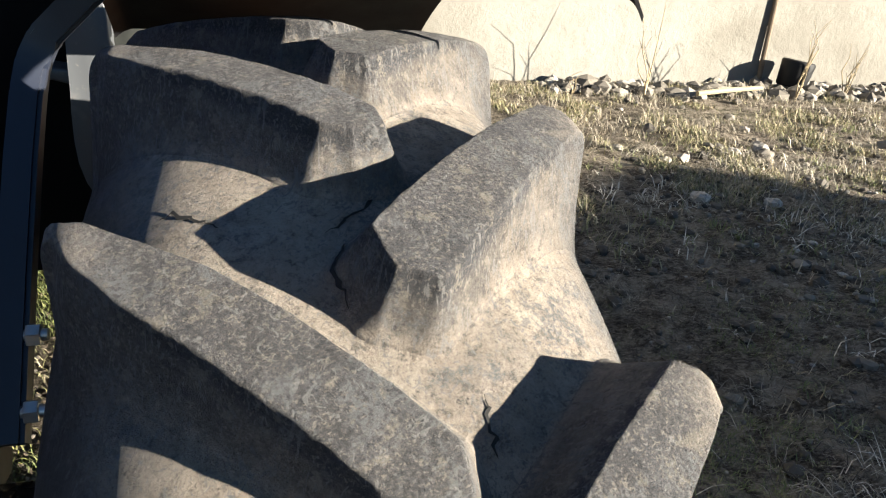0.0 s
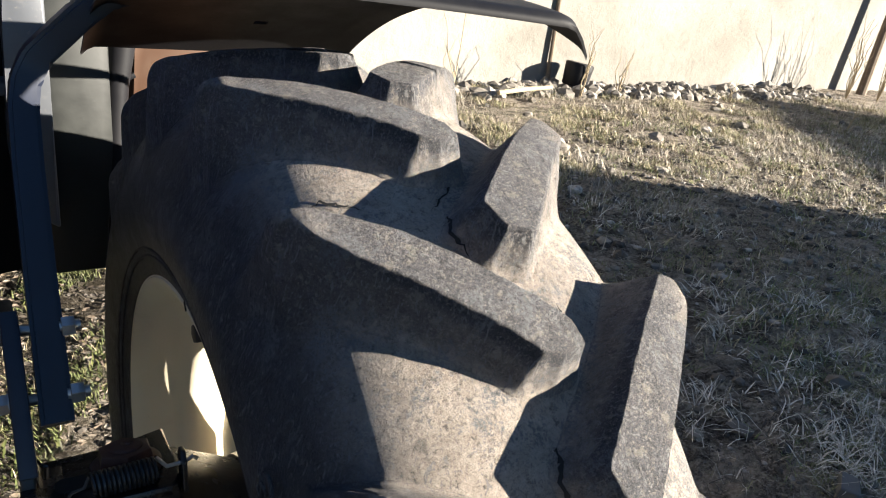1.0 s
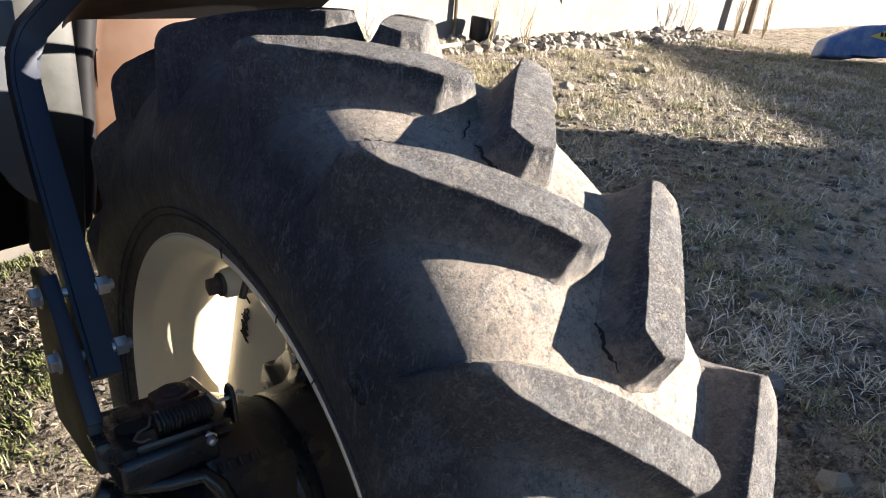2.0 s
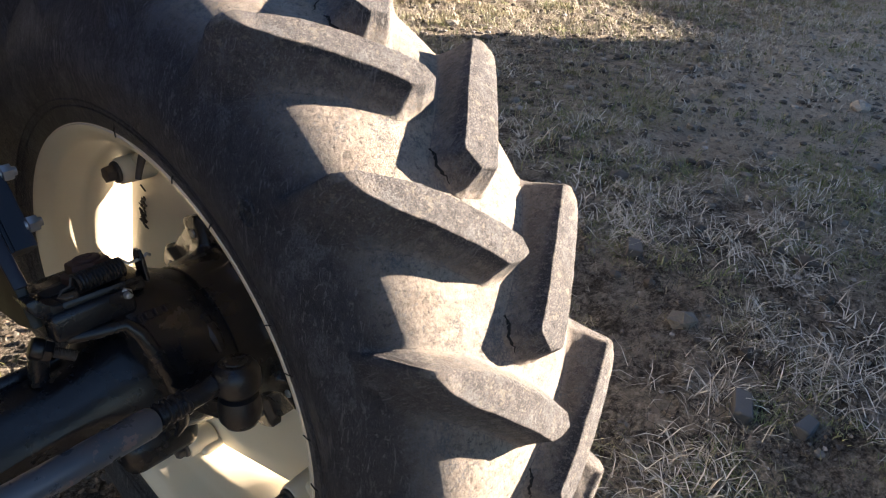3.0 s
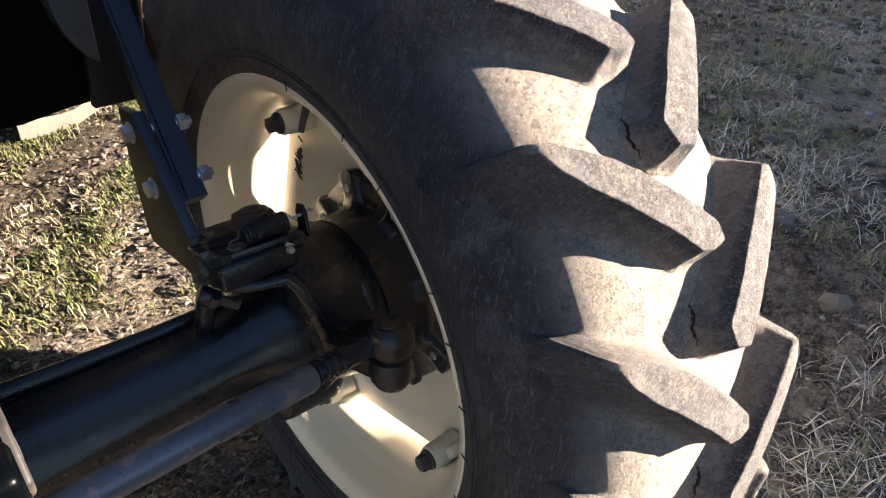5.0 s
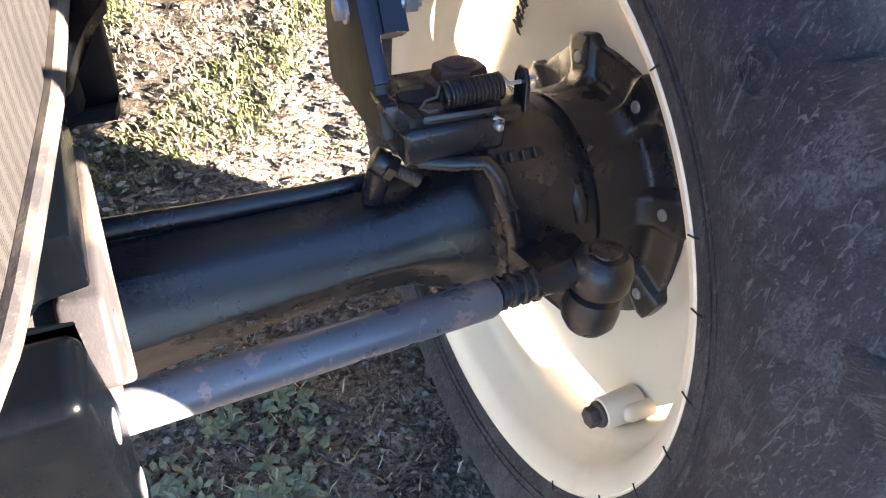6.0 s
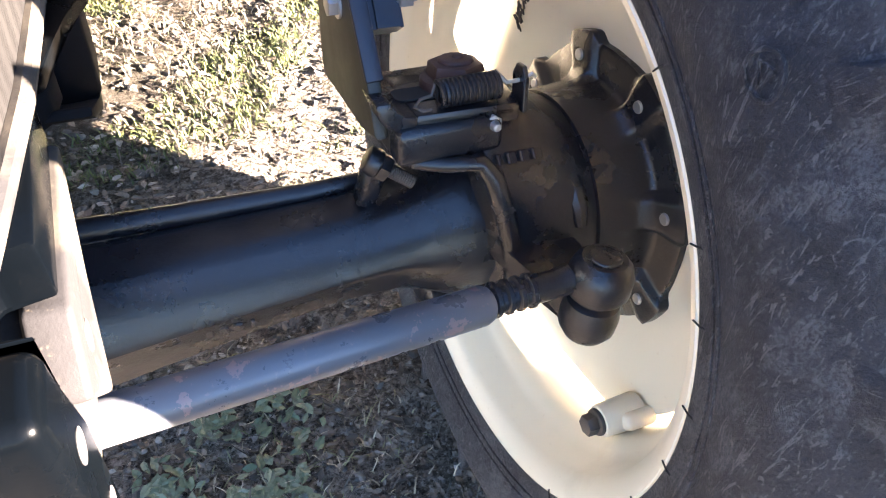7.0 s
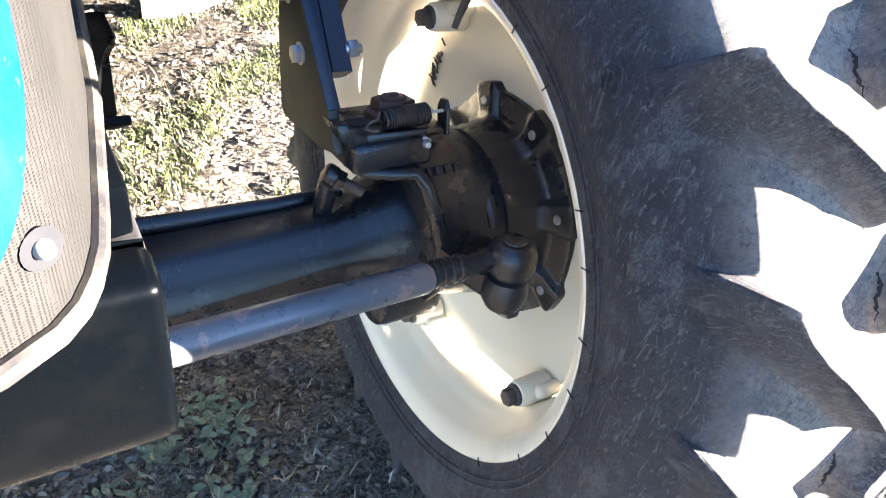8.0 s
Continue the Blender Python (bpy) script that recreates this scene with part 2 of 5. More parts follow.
# the tyre's section from its middle to the inner bead: distance from the middle plane, radius
SECTION = [(0.0, 0.526), (0.04, 0.5245), (0.07, 0.520), (0.095, 0.512), (0.116, 0.500), (0.133, 0.483), (0.147, 0.461), (0.157, 0.438),
           (0.1635, 0.415), (0.163, 0.394), (0.158, 0.370), (0.151, 0.352), (0.147, 0.340), (0.1445, 0.330)]
# a lug's top: distance from the middle plane (towards its own side), degrees
LUG_RIGHT = [(-0.012, 74.2), (-0.003, 71.2), (0.020, 70.2), (0.139, 83.2), (0.144, 85.4), (0.116, 86.2), (0.072, 82.4)]
LUG = [(-0.017, 72.3), (0.004, 71.6), (0.021, 71.8), (0.112, 81.1), (0.132, 83.8), (0.142, 85.7), (0.146, 87.8), (0.123, 86.5), (0.072, 82.6), (-0.015, 74.5)]
NOSE, RIB_END = 0.142, 0.228    # where a lug's top ends at the shoulder, and where its rib ends on the sidewall


def spline(points, n):
    """n + 1 even steps along a smooth line through the points, and its length."""
    p = np.array(points, float)
    d = np.r_[0, np.cumsum(np.hypot(*np.diff(p, axis=0).T))]
    fine = np.linspace(0, d[-1], 400)
    m = np.gradient(p, d, axis=0)
    i = np.clip(np.searchsorted(d, fine, side="right") - 1, 0, len(d) - 2)
    h = (d[i + 1] - d[i])[:, None]
    s = ((fine - d[i])[:, None]) / h
    q = (2 * s**3 - 3 * s**2 + 1) * p[i] + (s**3 - 2 * s**2 + s) * h * m[i] + (3 * s**2 - 2 * s**3) * p[i + 1] + (s**3 - s**2) * h * m[i + 1]
    e = np.linspace(0, d[-1], n + 1)
    return np.c_[np.interp(e, fine, q[:, 0]), np.interp(e, fine, q[:, 1])], d[-1]


def inside_distance(px, py, poly):
    """Signed distance of points from a polygon's edge, positive inside."""
    best = np.full(px.shape, 1e9)
    inside = np.zeros(px.shape, bool)
    n = len(poly)
    for i in range(n):
        (ax, ay), (bx, by) = poly[i], poly[(i + 1) % n]
        ex, ey = bx - ax, by - ay
        t = np.clip(((px - ax) * ex + (py - ay) * ey) / (ex * ex + ey * ey), 0, 1)
        best = np.minimum(best, np.hypot(px - ax - t * ex, py - ay - t * ey))
        cross = ((ay > py) != (by > py)) & (px < ex * (py - ay) / (ey if abs(ey) > 1e-9 else 1e-9) + ax)
        inside ^= cross
    return np.where(inside, best, -best)


def inset(poly, by):
    """The polygon with each edge moved inwards."""
    n = len(poly)
    area = sum(poly[i][0] * poly[(i + 1) % n][1] - poly[(i + 1) % n][0] * poly[i][1] for i in range(n))
    turn = 1.0 if area > 0 else -1.0
    lines = []
    for i in range(n):
        (ax, ay), (bx, by_) = poly[i], poly[(i + 1) % n]
        ln = math.hypot(bx - ax, by_ - ay)
        nx, ny = -(by_ - ay) / ln * turn, (bx - ax) / ln * turn
        lines.append((nx, ny, nx * ax + ny * ay + by))
    out = []
    for i in range(n):
        (a, b, c), (d, e, f) = lines[i - 1], lines[i]
        det = a * e - b * d
        out.append(((c * e - b * f) / det, (a * f - c * d) / det) if abs(det) > 0.05 else
                   (poly[i][0] + a * by, poly[i][1] + b * by))
    return out


def wobble(w, s, size, seed):
    """Smooth unevenness between -1 and 1 over the lug's plan."""
    return (np.sin(w / size + seed) * np.cos(s / size * 0.83 + 1.7 * seed) + 0.6 * np.sin((w * 1.9 - s * 1.3) / size + 2.1 * seed)
            + 0.4 * np.cos((w * 3.1 + s * 2.7) / size + 0.6 * seed)) / 2


def lug_height(w, s, outline):
    """How far (0 to 1) the surface rises to the lug's top at w (across, from the middle) and s (along the tread, metres)."""
    r0 = 0.55
    left = outline is LUG
    # the lug is bowed like an eyebrow
    bow = 0.0065 if left else 0.003
    s = s - bow * np.clip(1 - ((w - 0.062) / 0.075) ** 2, -0.1, 1)
    poly = [(a, radians(b) * r0) for a, b in outline]
    # the lug runs down the shoulder as a fading rib
    tip = max(range(len(outline)), key=lambda i: outline[i][0])
    b1, b2 = outline[tip - 1][1], outline[tip][1]
    poly = poly[:tip] + [(0.250, radians(b1 + 2.0) * r0), (0.250, radians(b2 + 1.0) * r0)] + poly[tip:]
    rnd = 0.0055
    d = inside_distance(w, s, inset(poly, rnd)) + rnd
    d = d + 0.0007 * wobble(w, s, 0.011, 1.0) + 0.0004 * wobble(w, s, 0.0037, 4.0)
    run = 0.017 if left else 0.017 + 0.012 * np.clip((w - 0.06) / 0.07, 0, 1)
    k = np.clip((d + run) / (run + 0.0045), 0, 1)
    foot = 0.50
    flank = np.where(k < foot, k * k / (2 * foot), k - foot / 2) / (1 - foot / 2)
    top = 0.86
    h = np.where(flank > top, top + (1 - top) * np.sin(np.clip((flank - top) / (1 - top), 0, 1) * math.pi / 2), flank)
    return h + np.where(h > 0.9, 0.018 * wobble(w, s, 0.016, 2.3), 0)


def tyre_point(prof, length, w, ang, f):
    """Places for w across the tyre (negative: the camera's side), angle and rise f."""
    e = np.linspace(0, length, len(prof))
    a = np.abs(w)
    u_nose = np.interp(NOSE, prof[:40 * 3, 0][: np.argmax(prof[:, 0])], e[: np.argmax(prof[:, 0])])
    u_end = np.interp(-0.452, -prof[:, 1], e)
    u_flat = np.interp(np.minimum(a, NOSE), prof[: np.argmax(prof[:, 0]), 0], e[: np.argmax(prof[:, 0])])
    u = np.where(a <= NOSE, u_flat, np.where(a <= RIB_END, u_nose + (u_end - u_nose) * (a - NOSE) / (RIB_END - NOSE), u_end + (a - RIB_END)))
    x, r = np.interp(u, e, prof[:, 0]), np.interp(u, e, prof[:, 1])
    # the lug's top turns over its nose into the rib in a round
    xt, rt = np.zeros(a.shape), np.zeros(a.shape)
    steps = np.linspace(-0.015, 0.015, 7)
    for d in steps:
        b = np.abs(a + d * np.clip(a / 0.05, 0, 1))
        k = np.clip((b - NOSE) / (RIB_END - NOSE), 0, 1)
        xt += np.where(b <= NOSE, b, NOSE + (np.interp(u_end, e, prof[:, 0]) - NOSE) * k) / len(steps)
        rt += np.where(b <= NOSE, 0.562 - 0.015 * (np.minimum(b, NOSE) / NOSE) ** 1.6, 0.547 + (0.452 - 0.547) * k) / len(steps)
    f = np.where(a <= RIB_END, f, 0)
    x, r = x + f * (xt - x), r + f * (rt - r)
    side = np.where(w < 0, -1.0, 1.0)
    return np.stack([MID + side * x, -r * np.cos(ang), r * np.sin(ang)], -1)


def slant(w):
    """Angle by which a lug runs back at w from the middle."""
    return radians(102) * np.clip(w, -0.05, 0.14)


def lug_turns():
    """Turn of each lug in degrees from the reference lug."""
    seen = [-PITCH * k for k in range(-5, 7)]
    gap = (360 - PITCH * 11) / 8
    return seen + [seen[-1] - gap * (k + 1) for k in range(7)]


def ribbon_on(tree, path, turn, width):
    """A thin dark jagged sliver laid on a surface; path of (x, r, degrees), turned by turn degrees."""
    pts, rng = [], random.Random(4)
    for (x0, r0, a0), (x1, r1, a1) in zip(path, path[1:]):
        for k in range(4):
            u = k / 4
            a = radians(a0 + (a1 - a0) * u + turn + rng.uniform(-0.2, 0.2))
            x, r = x0 + (x1 - x0) * u + rng.uniform(-1, 1) * 0.0019, r0 + (r1 - r0) * u
            p = Vector((x, -r * math.cos(a), r * math.sin(a)))
            q, nrm, _, _ = tree.find_nearest(p)
            out = Vector((0, -math.cos(a), math.sin(a)))
            pts.append((q, nrm if nrm.dot(out) > -0.2 else -nrm))
    verts, faces = [], []
    for i, (q, nrm) in enumerate(pts):
        t = (pts[min(i + 1, len(pts) - 1)][0] - pts[max(i - 1, 0)][0]).normalized()
        s = nrm.cross(t).normalized()
        w = width * math.sin(math.pi * (i + 0.4) / (len(pts) - 0.2)) * rng.uniform(0.2, 1.0) / 2
        verts += [q + nrm * 0.0007 + s * w, q + nrm * 0.0007 - s * w]
    for i in range(len(pts) - 1):
        faces.append((2 * i, 2 * i + 1, 2 * i + 3, 2 * i + 2))
    return mesh_from("crack", verts, faces, CRACK)


def build_tyre(wheel):
    prof, length = spline(SECTION, 120)
    right_shift = -9.0
    # carcass: both sides, with the lugs' fillets
    end = RIB_END + 0.152
    half = np.r_[np.linspace(0, NOSE, 40, endpoint=False), np.linspace(NOSE, RIB_END, 16, endpoint=False), np.linspace(RIB_END, end, 20)]
    us = np.r_[-half[:0:-1], half]
    n_ang = 1500
    ang = np.linspace(0, 2 * math.pi, n_ang, endpoint=False)
    U, A = np.meshgrid(us, ang, indexing="ij")
    A = A + slant(np.abs(U))
    Hs = {-1: np.zeros(U.shape), 1: np.zeros(U.shape)}
    for turn in lug_turns():
        for sign, shift in ((-1, 0.0), (1, right_shift)):
            a = np.degrees(A) - turn - shift
            a = (a - 78 + 180) % 360 - 180 + 78
            near = (a > 55) & (a < 100) & (U * sign > -0.05)
            if near.any():
                Hs[sign][near] = np.maximum(Hs[sign][near], lug_height(U[near] * sign, np.radians(a[near]) * 0.55, LUG if sign < 0 else LUG_RIGHT))
    # under the lugs the carcass stays low; where the feet of two lugs meet it fills the corner
    Hh = np.minimum(np.maximum(Hs[-1], Hs[1]), 0.028) + np.clip(np.minimum(Hs[-1], Hs[1]) - 0.02, 0, 0.03)
    V = tyre_point(prof, length, U, A, Hh)
    n_u = len(us)
    idx = np.arange(n_u * n_ang).reshape(n_u, n_ang)
    q = np.stack([idx[:-1, :], np.roll(idx, -1, 1)[:-1, :], np.roll(idx, -1, 1)[1:, :], idx[1:, :]], -1).reshape(-1, 4)
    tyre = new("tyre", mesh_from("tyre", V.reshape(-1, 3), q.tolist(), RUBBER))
    tyre.parent = wheel
    # drying cracks in the valleys
    tree = BVHTree.FromPolygons([tuple(p) for p in V.reshape(-1, 3)], q.tolist())
    for path, width in (
            ([(0.0386, 0.52, 71.56), (0.0462, 0.52, 71.75), (0.0552, 0.52, 70.8), (0.0649, 0.52, 70.0), (0.0748, 0.52, 69.3)], 0.0032),
            ([(0.122, 0.522, 68.3), (0.1324, 0.522, 69.1), (0.1429, 0.522, 70.3), (0.1706, 0.522, 72.5)], 0.0030),
            ([(0.180, 0.524, 58.0), (0.178, 0.524, 56.8), (0.1785, 0.524, 55.6), (0.176, 0.524, 54.4)], 0.0030)):
        ck = new("crack", ribbon_on(tree, path, 0, width))
        ck.parent = tyre
    # lugs: one mesh a side, turned round the axle
    for sign, shift in ((-1, 0.0), (1, right_shift)):
        lu = np.r_[np.linspace(-0.040, 0.035, 70, endpoint=False), np.linspace(0.035, NOSE, 48, endpoint=False), np.linspace(NOSE, RIB_END, 24)]
        la = np.radians(np.linspace(61, 83, 150))
        LU, LA = np.meshgrid(lu, la, indexing="ij")
        LA = LA + slant(LU)
        h = lug_height(LU, LA * 0.55, LUG if sign < 0 else LUG_RIGHT)
        # where a lug of the other side stands higher, this one gives way
        away = right_shift if sign < 0 else -right_shift
        other = np.max([lug_height(-LU, LA * 0.55 - radians(k * PITCH + away) * 0.55, LUG_RIGHT if sign < 0 else LUG) for k in range(-2, 3)], axis=0)
        h = np.where(other > h, h - 1.6 * (other - h), h)
        keep = h > 0.003
        h = np.where(h < 0.034, h - (0.034 - h) * 3.0, h)
        P = tyre_point(prof, length, LU * sign, LA + radians(shift), h)
        ids = np.arange(h.size).reshape(h.shape)
        f = np.stack([ids[:-1, :-1], ids[1:, :-1], ids[1:, 1:], ids[:-1, 1:]], -1)
        ok = keep[:-1, :-1] | keep[1:, :-1] | keep[1:, 1:] | keep[:-1, 1:]
        f = f[ok]
        if sign < 0:
            f = f[:, ::-1]
        used, inv = np.unique(f, return_inverse=True)
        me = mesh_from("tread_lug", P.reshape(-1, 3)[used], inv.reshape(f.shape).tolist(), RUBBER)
        # a jagged drying crack in the flank at the lug's toe
        crack = None
        if sign > 0:
            tree = BVHTree.FromPolygons([tuple(q) for q in P.reshape(-1, 3)[used]], inv.reshape(f.shape).tolist())
            crack = ribbon_on(tree, [(0.120, 0.531, 48.9), (0.126, 0.531, 47.6), (0.127, 0.531, 46.6), (0.123, 0.530, 45.6), (0.127, 0.530, 44.3), (0.1236, 0.529, 42.8)], PITCH, 0.0056)
        for turn in lug_turns():
            ob = new("tread_lug", me)
            ob.parent = tyre
            ob.rotation_euler = (radians(-turn), 0, 0)
            if crack is not None:
                ck = new("crack", crack)
                ck.parent = tyre
                ck.rotation_euler = (radians(-turn), 0, 0)
    return tyre


wheel = thing("front_wheel", HUB, "tractor front wheel with dusty chevron tyre on a cream rim", "wheel")
tyre = build_tyre(wheel)


RUBBERBLACK = mat_paint('black_gap_shade_and_grime', (0.012, 0.012, 0.012), 0.8, (0.05, 0.04, 0.03), 0.4)


def build_rim(wheel):
    bm = bmesh.new()
    half = [(0.010, 0.3310), (0.001, 0.3315), (-0.004, 0.327), (-0.002, 0.320), (0.008, 0.309), (0.016, 0.302), (0.048, 0.297), (0.056, 0.290),
            (0.066, 0.281), (0.078, 0.278), (0.149, 0.278)]
    prof = half + [(2 * MID - x, r) for x, r in half[-2::-1]]
    back = [(x, r + 0.006) for x, r in prof[::-1]]
    lathe(bm, prof + back[1:-1] + [prof[0]], 160)
    rim = part("rim", bm, CREAM, wheel, smooth=True, sharp=50)
    bm = bmesh.new()
    n = 240
    # dished disc with a wavy outer edge between the clamps
    prof = [(0.133, 0.05), (0.133, 0.155), (0.128, 0.178), (0.110, 0.215), (0.107, 0.232), (0.108, 0.266)]
    loop = prof + [(x + 0.009, r) for x, r in prof[::-1]]
    rings = []
    for k in range(n):
        a = 360 * k / n
        off = abs((a - 165 + 60) % 120 - 60)
        edge = min(1.0, 0.246 / (0.266 * math.cos(radians(off))))     # straight cuts between the clamps
        ring = []
        for x, r in loop:
            r = 0.215 + (r - 0.215) * (edge * 0.266 - 0.215) / 0.051 if r > 0.215 else r
            ring.append(bm.verts.new((x, -r * math.cos(radians(a)), r * math.sin(radians(a)))))
        rings.append(ring)
    for k in range(n):
        p, q = rings[k], rings[(k + 1) % n]
        for i in range(len(loop)):
            j = (i + 1) % len(loop)
            bm.faces.new((p[i], p[j], q[j], q[i]))
    part("disc", bm, CREAM, wheel, smooth=True, sharp=40)
    for a, rb in ((-36.6, 0.258), (122.5, 0.258), (206, 0.26), (256, 0.26)):
        turn = Matrix.Rotation(radians(-a), 4, 'X')
        bm = bmesh.new()
        box(bm, (0.040, 0.020, 0.058), turn @ Matrix.Translation((0.092, -rb - 0.006, 0)), 0.008, 3)
        cyl(bm, 0.0185, 0.0205, turn @ Vector((0.054, -rb, 0)), turn @ Vector((0.104, -rb, 0)), 24, 0.003)
        lug = part("rim_clamp", bm, CREAM, wheel, smooth=True)
        bm = bmesh.new()
        cyl(bm, 0.0155, 0.0155, turn @ Vector((0.055, -rb, 0)), turn @ Vector((0.049, -rb, 0)), 20, 0.002)
        cyl(bm, 0.0125, 0.012, turn @ Vector((0.049, -rb, 0)), turn @ Vector((0.036, -rb, 0)), 6, 0.002)
        part("clamp_bolt", bm, GRIMY, lug, "grimy brown hexagon bolt", smooth=True)
    # dried black oil splash on the disc
    rng = random.Random(3)
    bm = bmesh.new()
    for k in range(34):
        s = rng.uniform(0, 1)
        r, a = 0.236 - 0.026 * s + rng.uniform(-0.007, 0.007), radians(139 + 16 * s + rng.uniform(-4, 4) * (1 - s))
        w, l = rng.uniform(0.0015, 0.005) * (1.15 - s), rng.uniform(0.004, 0.014)
        m = Matrix.Translation((0.1058, -r * math.cos(a), r * math.sin(a))) @ Matrix.Rotation(rng.uniform(-0.5, 0.5) - radians(60), 4, 'X')
        box(bm, (0.002, w, l), m, 0.0006, 1)
    part("oil_splash", bm, RUBBERBLACK, wheel, "dried black oil splash")
    # tyre valve
    t = Matrix.Rotation(radians(-106), 4, 'X')
    bm = bmesh.new()
    sweep(bm, [t @ Vector((0.066, -0.284, 0)), t @ Vector((0.060, -0.270, 0)), t @ Vector((0.052, -0.256, 0)), t @ Vector((0.046, -0.243, 0))], [0.006, 0.0055, 0.0045, 0.004], 10)
    part("valve", bm, GRIMY, wheel, "brown tyre valve stem", smooth=True)
    # moulding hairs that reach over the rim's edge
    for a in (90, 70.1, 57.8, 37.0, 27.2, 14, 2, -12, -26, -45):
        t = Matrix.Rotation(radians(-a), 4, 'X')
        bm = bmesh.new()
        sweep(bm, [t @ Vector((-0.004, -0.342, 0.0)), t @ Vector((-0.006, -0.334, 0.0015)), t @ Vector((-0.0045, -0.325, 0.0025))], 0.0008, 5)
        part("moulding_hair", bm, RUBBERBLACK, tyre)
    # moulded mark on the sidewall: ring with an arrowhead
    bm = bmesh.new()
    ctr = Vector((-0.0243, -0.268, 0.338))
    ring = [ctr + Vector((0.0025 * math.sin(2 * math.pi * k / 28) ** 2, 0.0135 * math.cos(2 * math.pi * k / 28), 0.0135 * math.sin(2 * math.pi * k / 28))) for k in range(29)]
    sweep(bm, ring, 0.0015, 6)
    sweep(bm, [ctr + Vector((0, -0.006, 0.006)), ctr + Vector((0, 0.0, -0.0075)), ctr + Vector((0, 0.006, 0.006)), ctr + Vector((0, -0.006, 0.006))], 0.0012, 6)
    part("moulded_mark", bm, RUBBER, tyre, smooth=True)
    # rings moulded beside the bead
    for r, x in ((0.351, -0.0103), (0.360, -0.0135)):
        bm = bmesh.new()
        sweep(bm, [(x, -r * math.cos(2 * math.pi * k / 120), r * math.sin(2 * math.pi * k / 120)) for k in range(121)], 0.0016, 6, False)
        part("bead_ring", bm, RUBBER, tyre, smooth=True)
    return rim


build_rim(wheel)


# ---- hub, knuckle and front axle ----
EARS, EAR_TURN = 8, 27.0


def hub_casting(bm):
    """Drum that runs out into a flange with eight ears, ribs and hollow pockets between them."""
    ear = [(0.058, 0.104), (0.0605, 0.1145), (0.078, 0.117), (0.096, 0.119), (0.104, 0.123), (0.1095, 0.129), (0.113, 0.134), (0.114, 0.163), (0.117, 0.170), (0.132, 0.170), (0.132, 0.05)]
    gap = [(0.058, 0.104), (0.0605, 0.1145), (0.078, 0.117), (0.102, 0.118), (0.114, 0.119), (0.120, 0.1215), (0.1225, 0.126), (0.123, 0.152), (0.125, 0.156), (0.132, 0.156), (0.132, 0.05)]
    n = 240
    rings = []
    for k in range(n):
        a = 360 * k / n
        off = abs((a - EAR_TURN + 22.5) % 45 - 22.5)
        # one pocket is wider towards one side of its rib
        w = min(max((10.5 - off) / 4.0, 0), 1)
        w = w * w * (3 - 2 * w)
        flat = 0.25 * max(0, 1 - off / 22.5)
        ring = []
        for i, ((x0, r0), (x1, r1)) in enumerate(zip(ear, gap)):
            u = max(w, flat if i >= 7 else 0)
            x, r = x1 + (x0 - x1) * u, r1 + (r0 - r1) * u
            ring.append(bm.verts.new((x, -r * math.cos(radians(a)), r * math.sin(radians(a)))))
        rings.append(ring)
    for k in range(n):
        p, q = rings[k], rings[(k + 1) % n]
        for i in range(len(ear) - 1):
            bm.faces.new((p[i], p[i + 1], q[i + 1], q[i]))




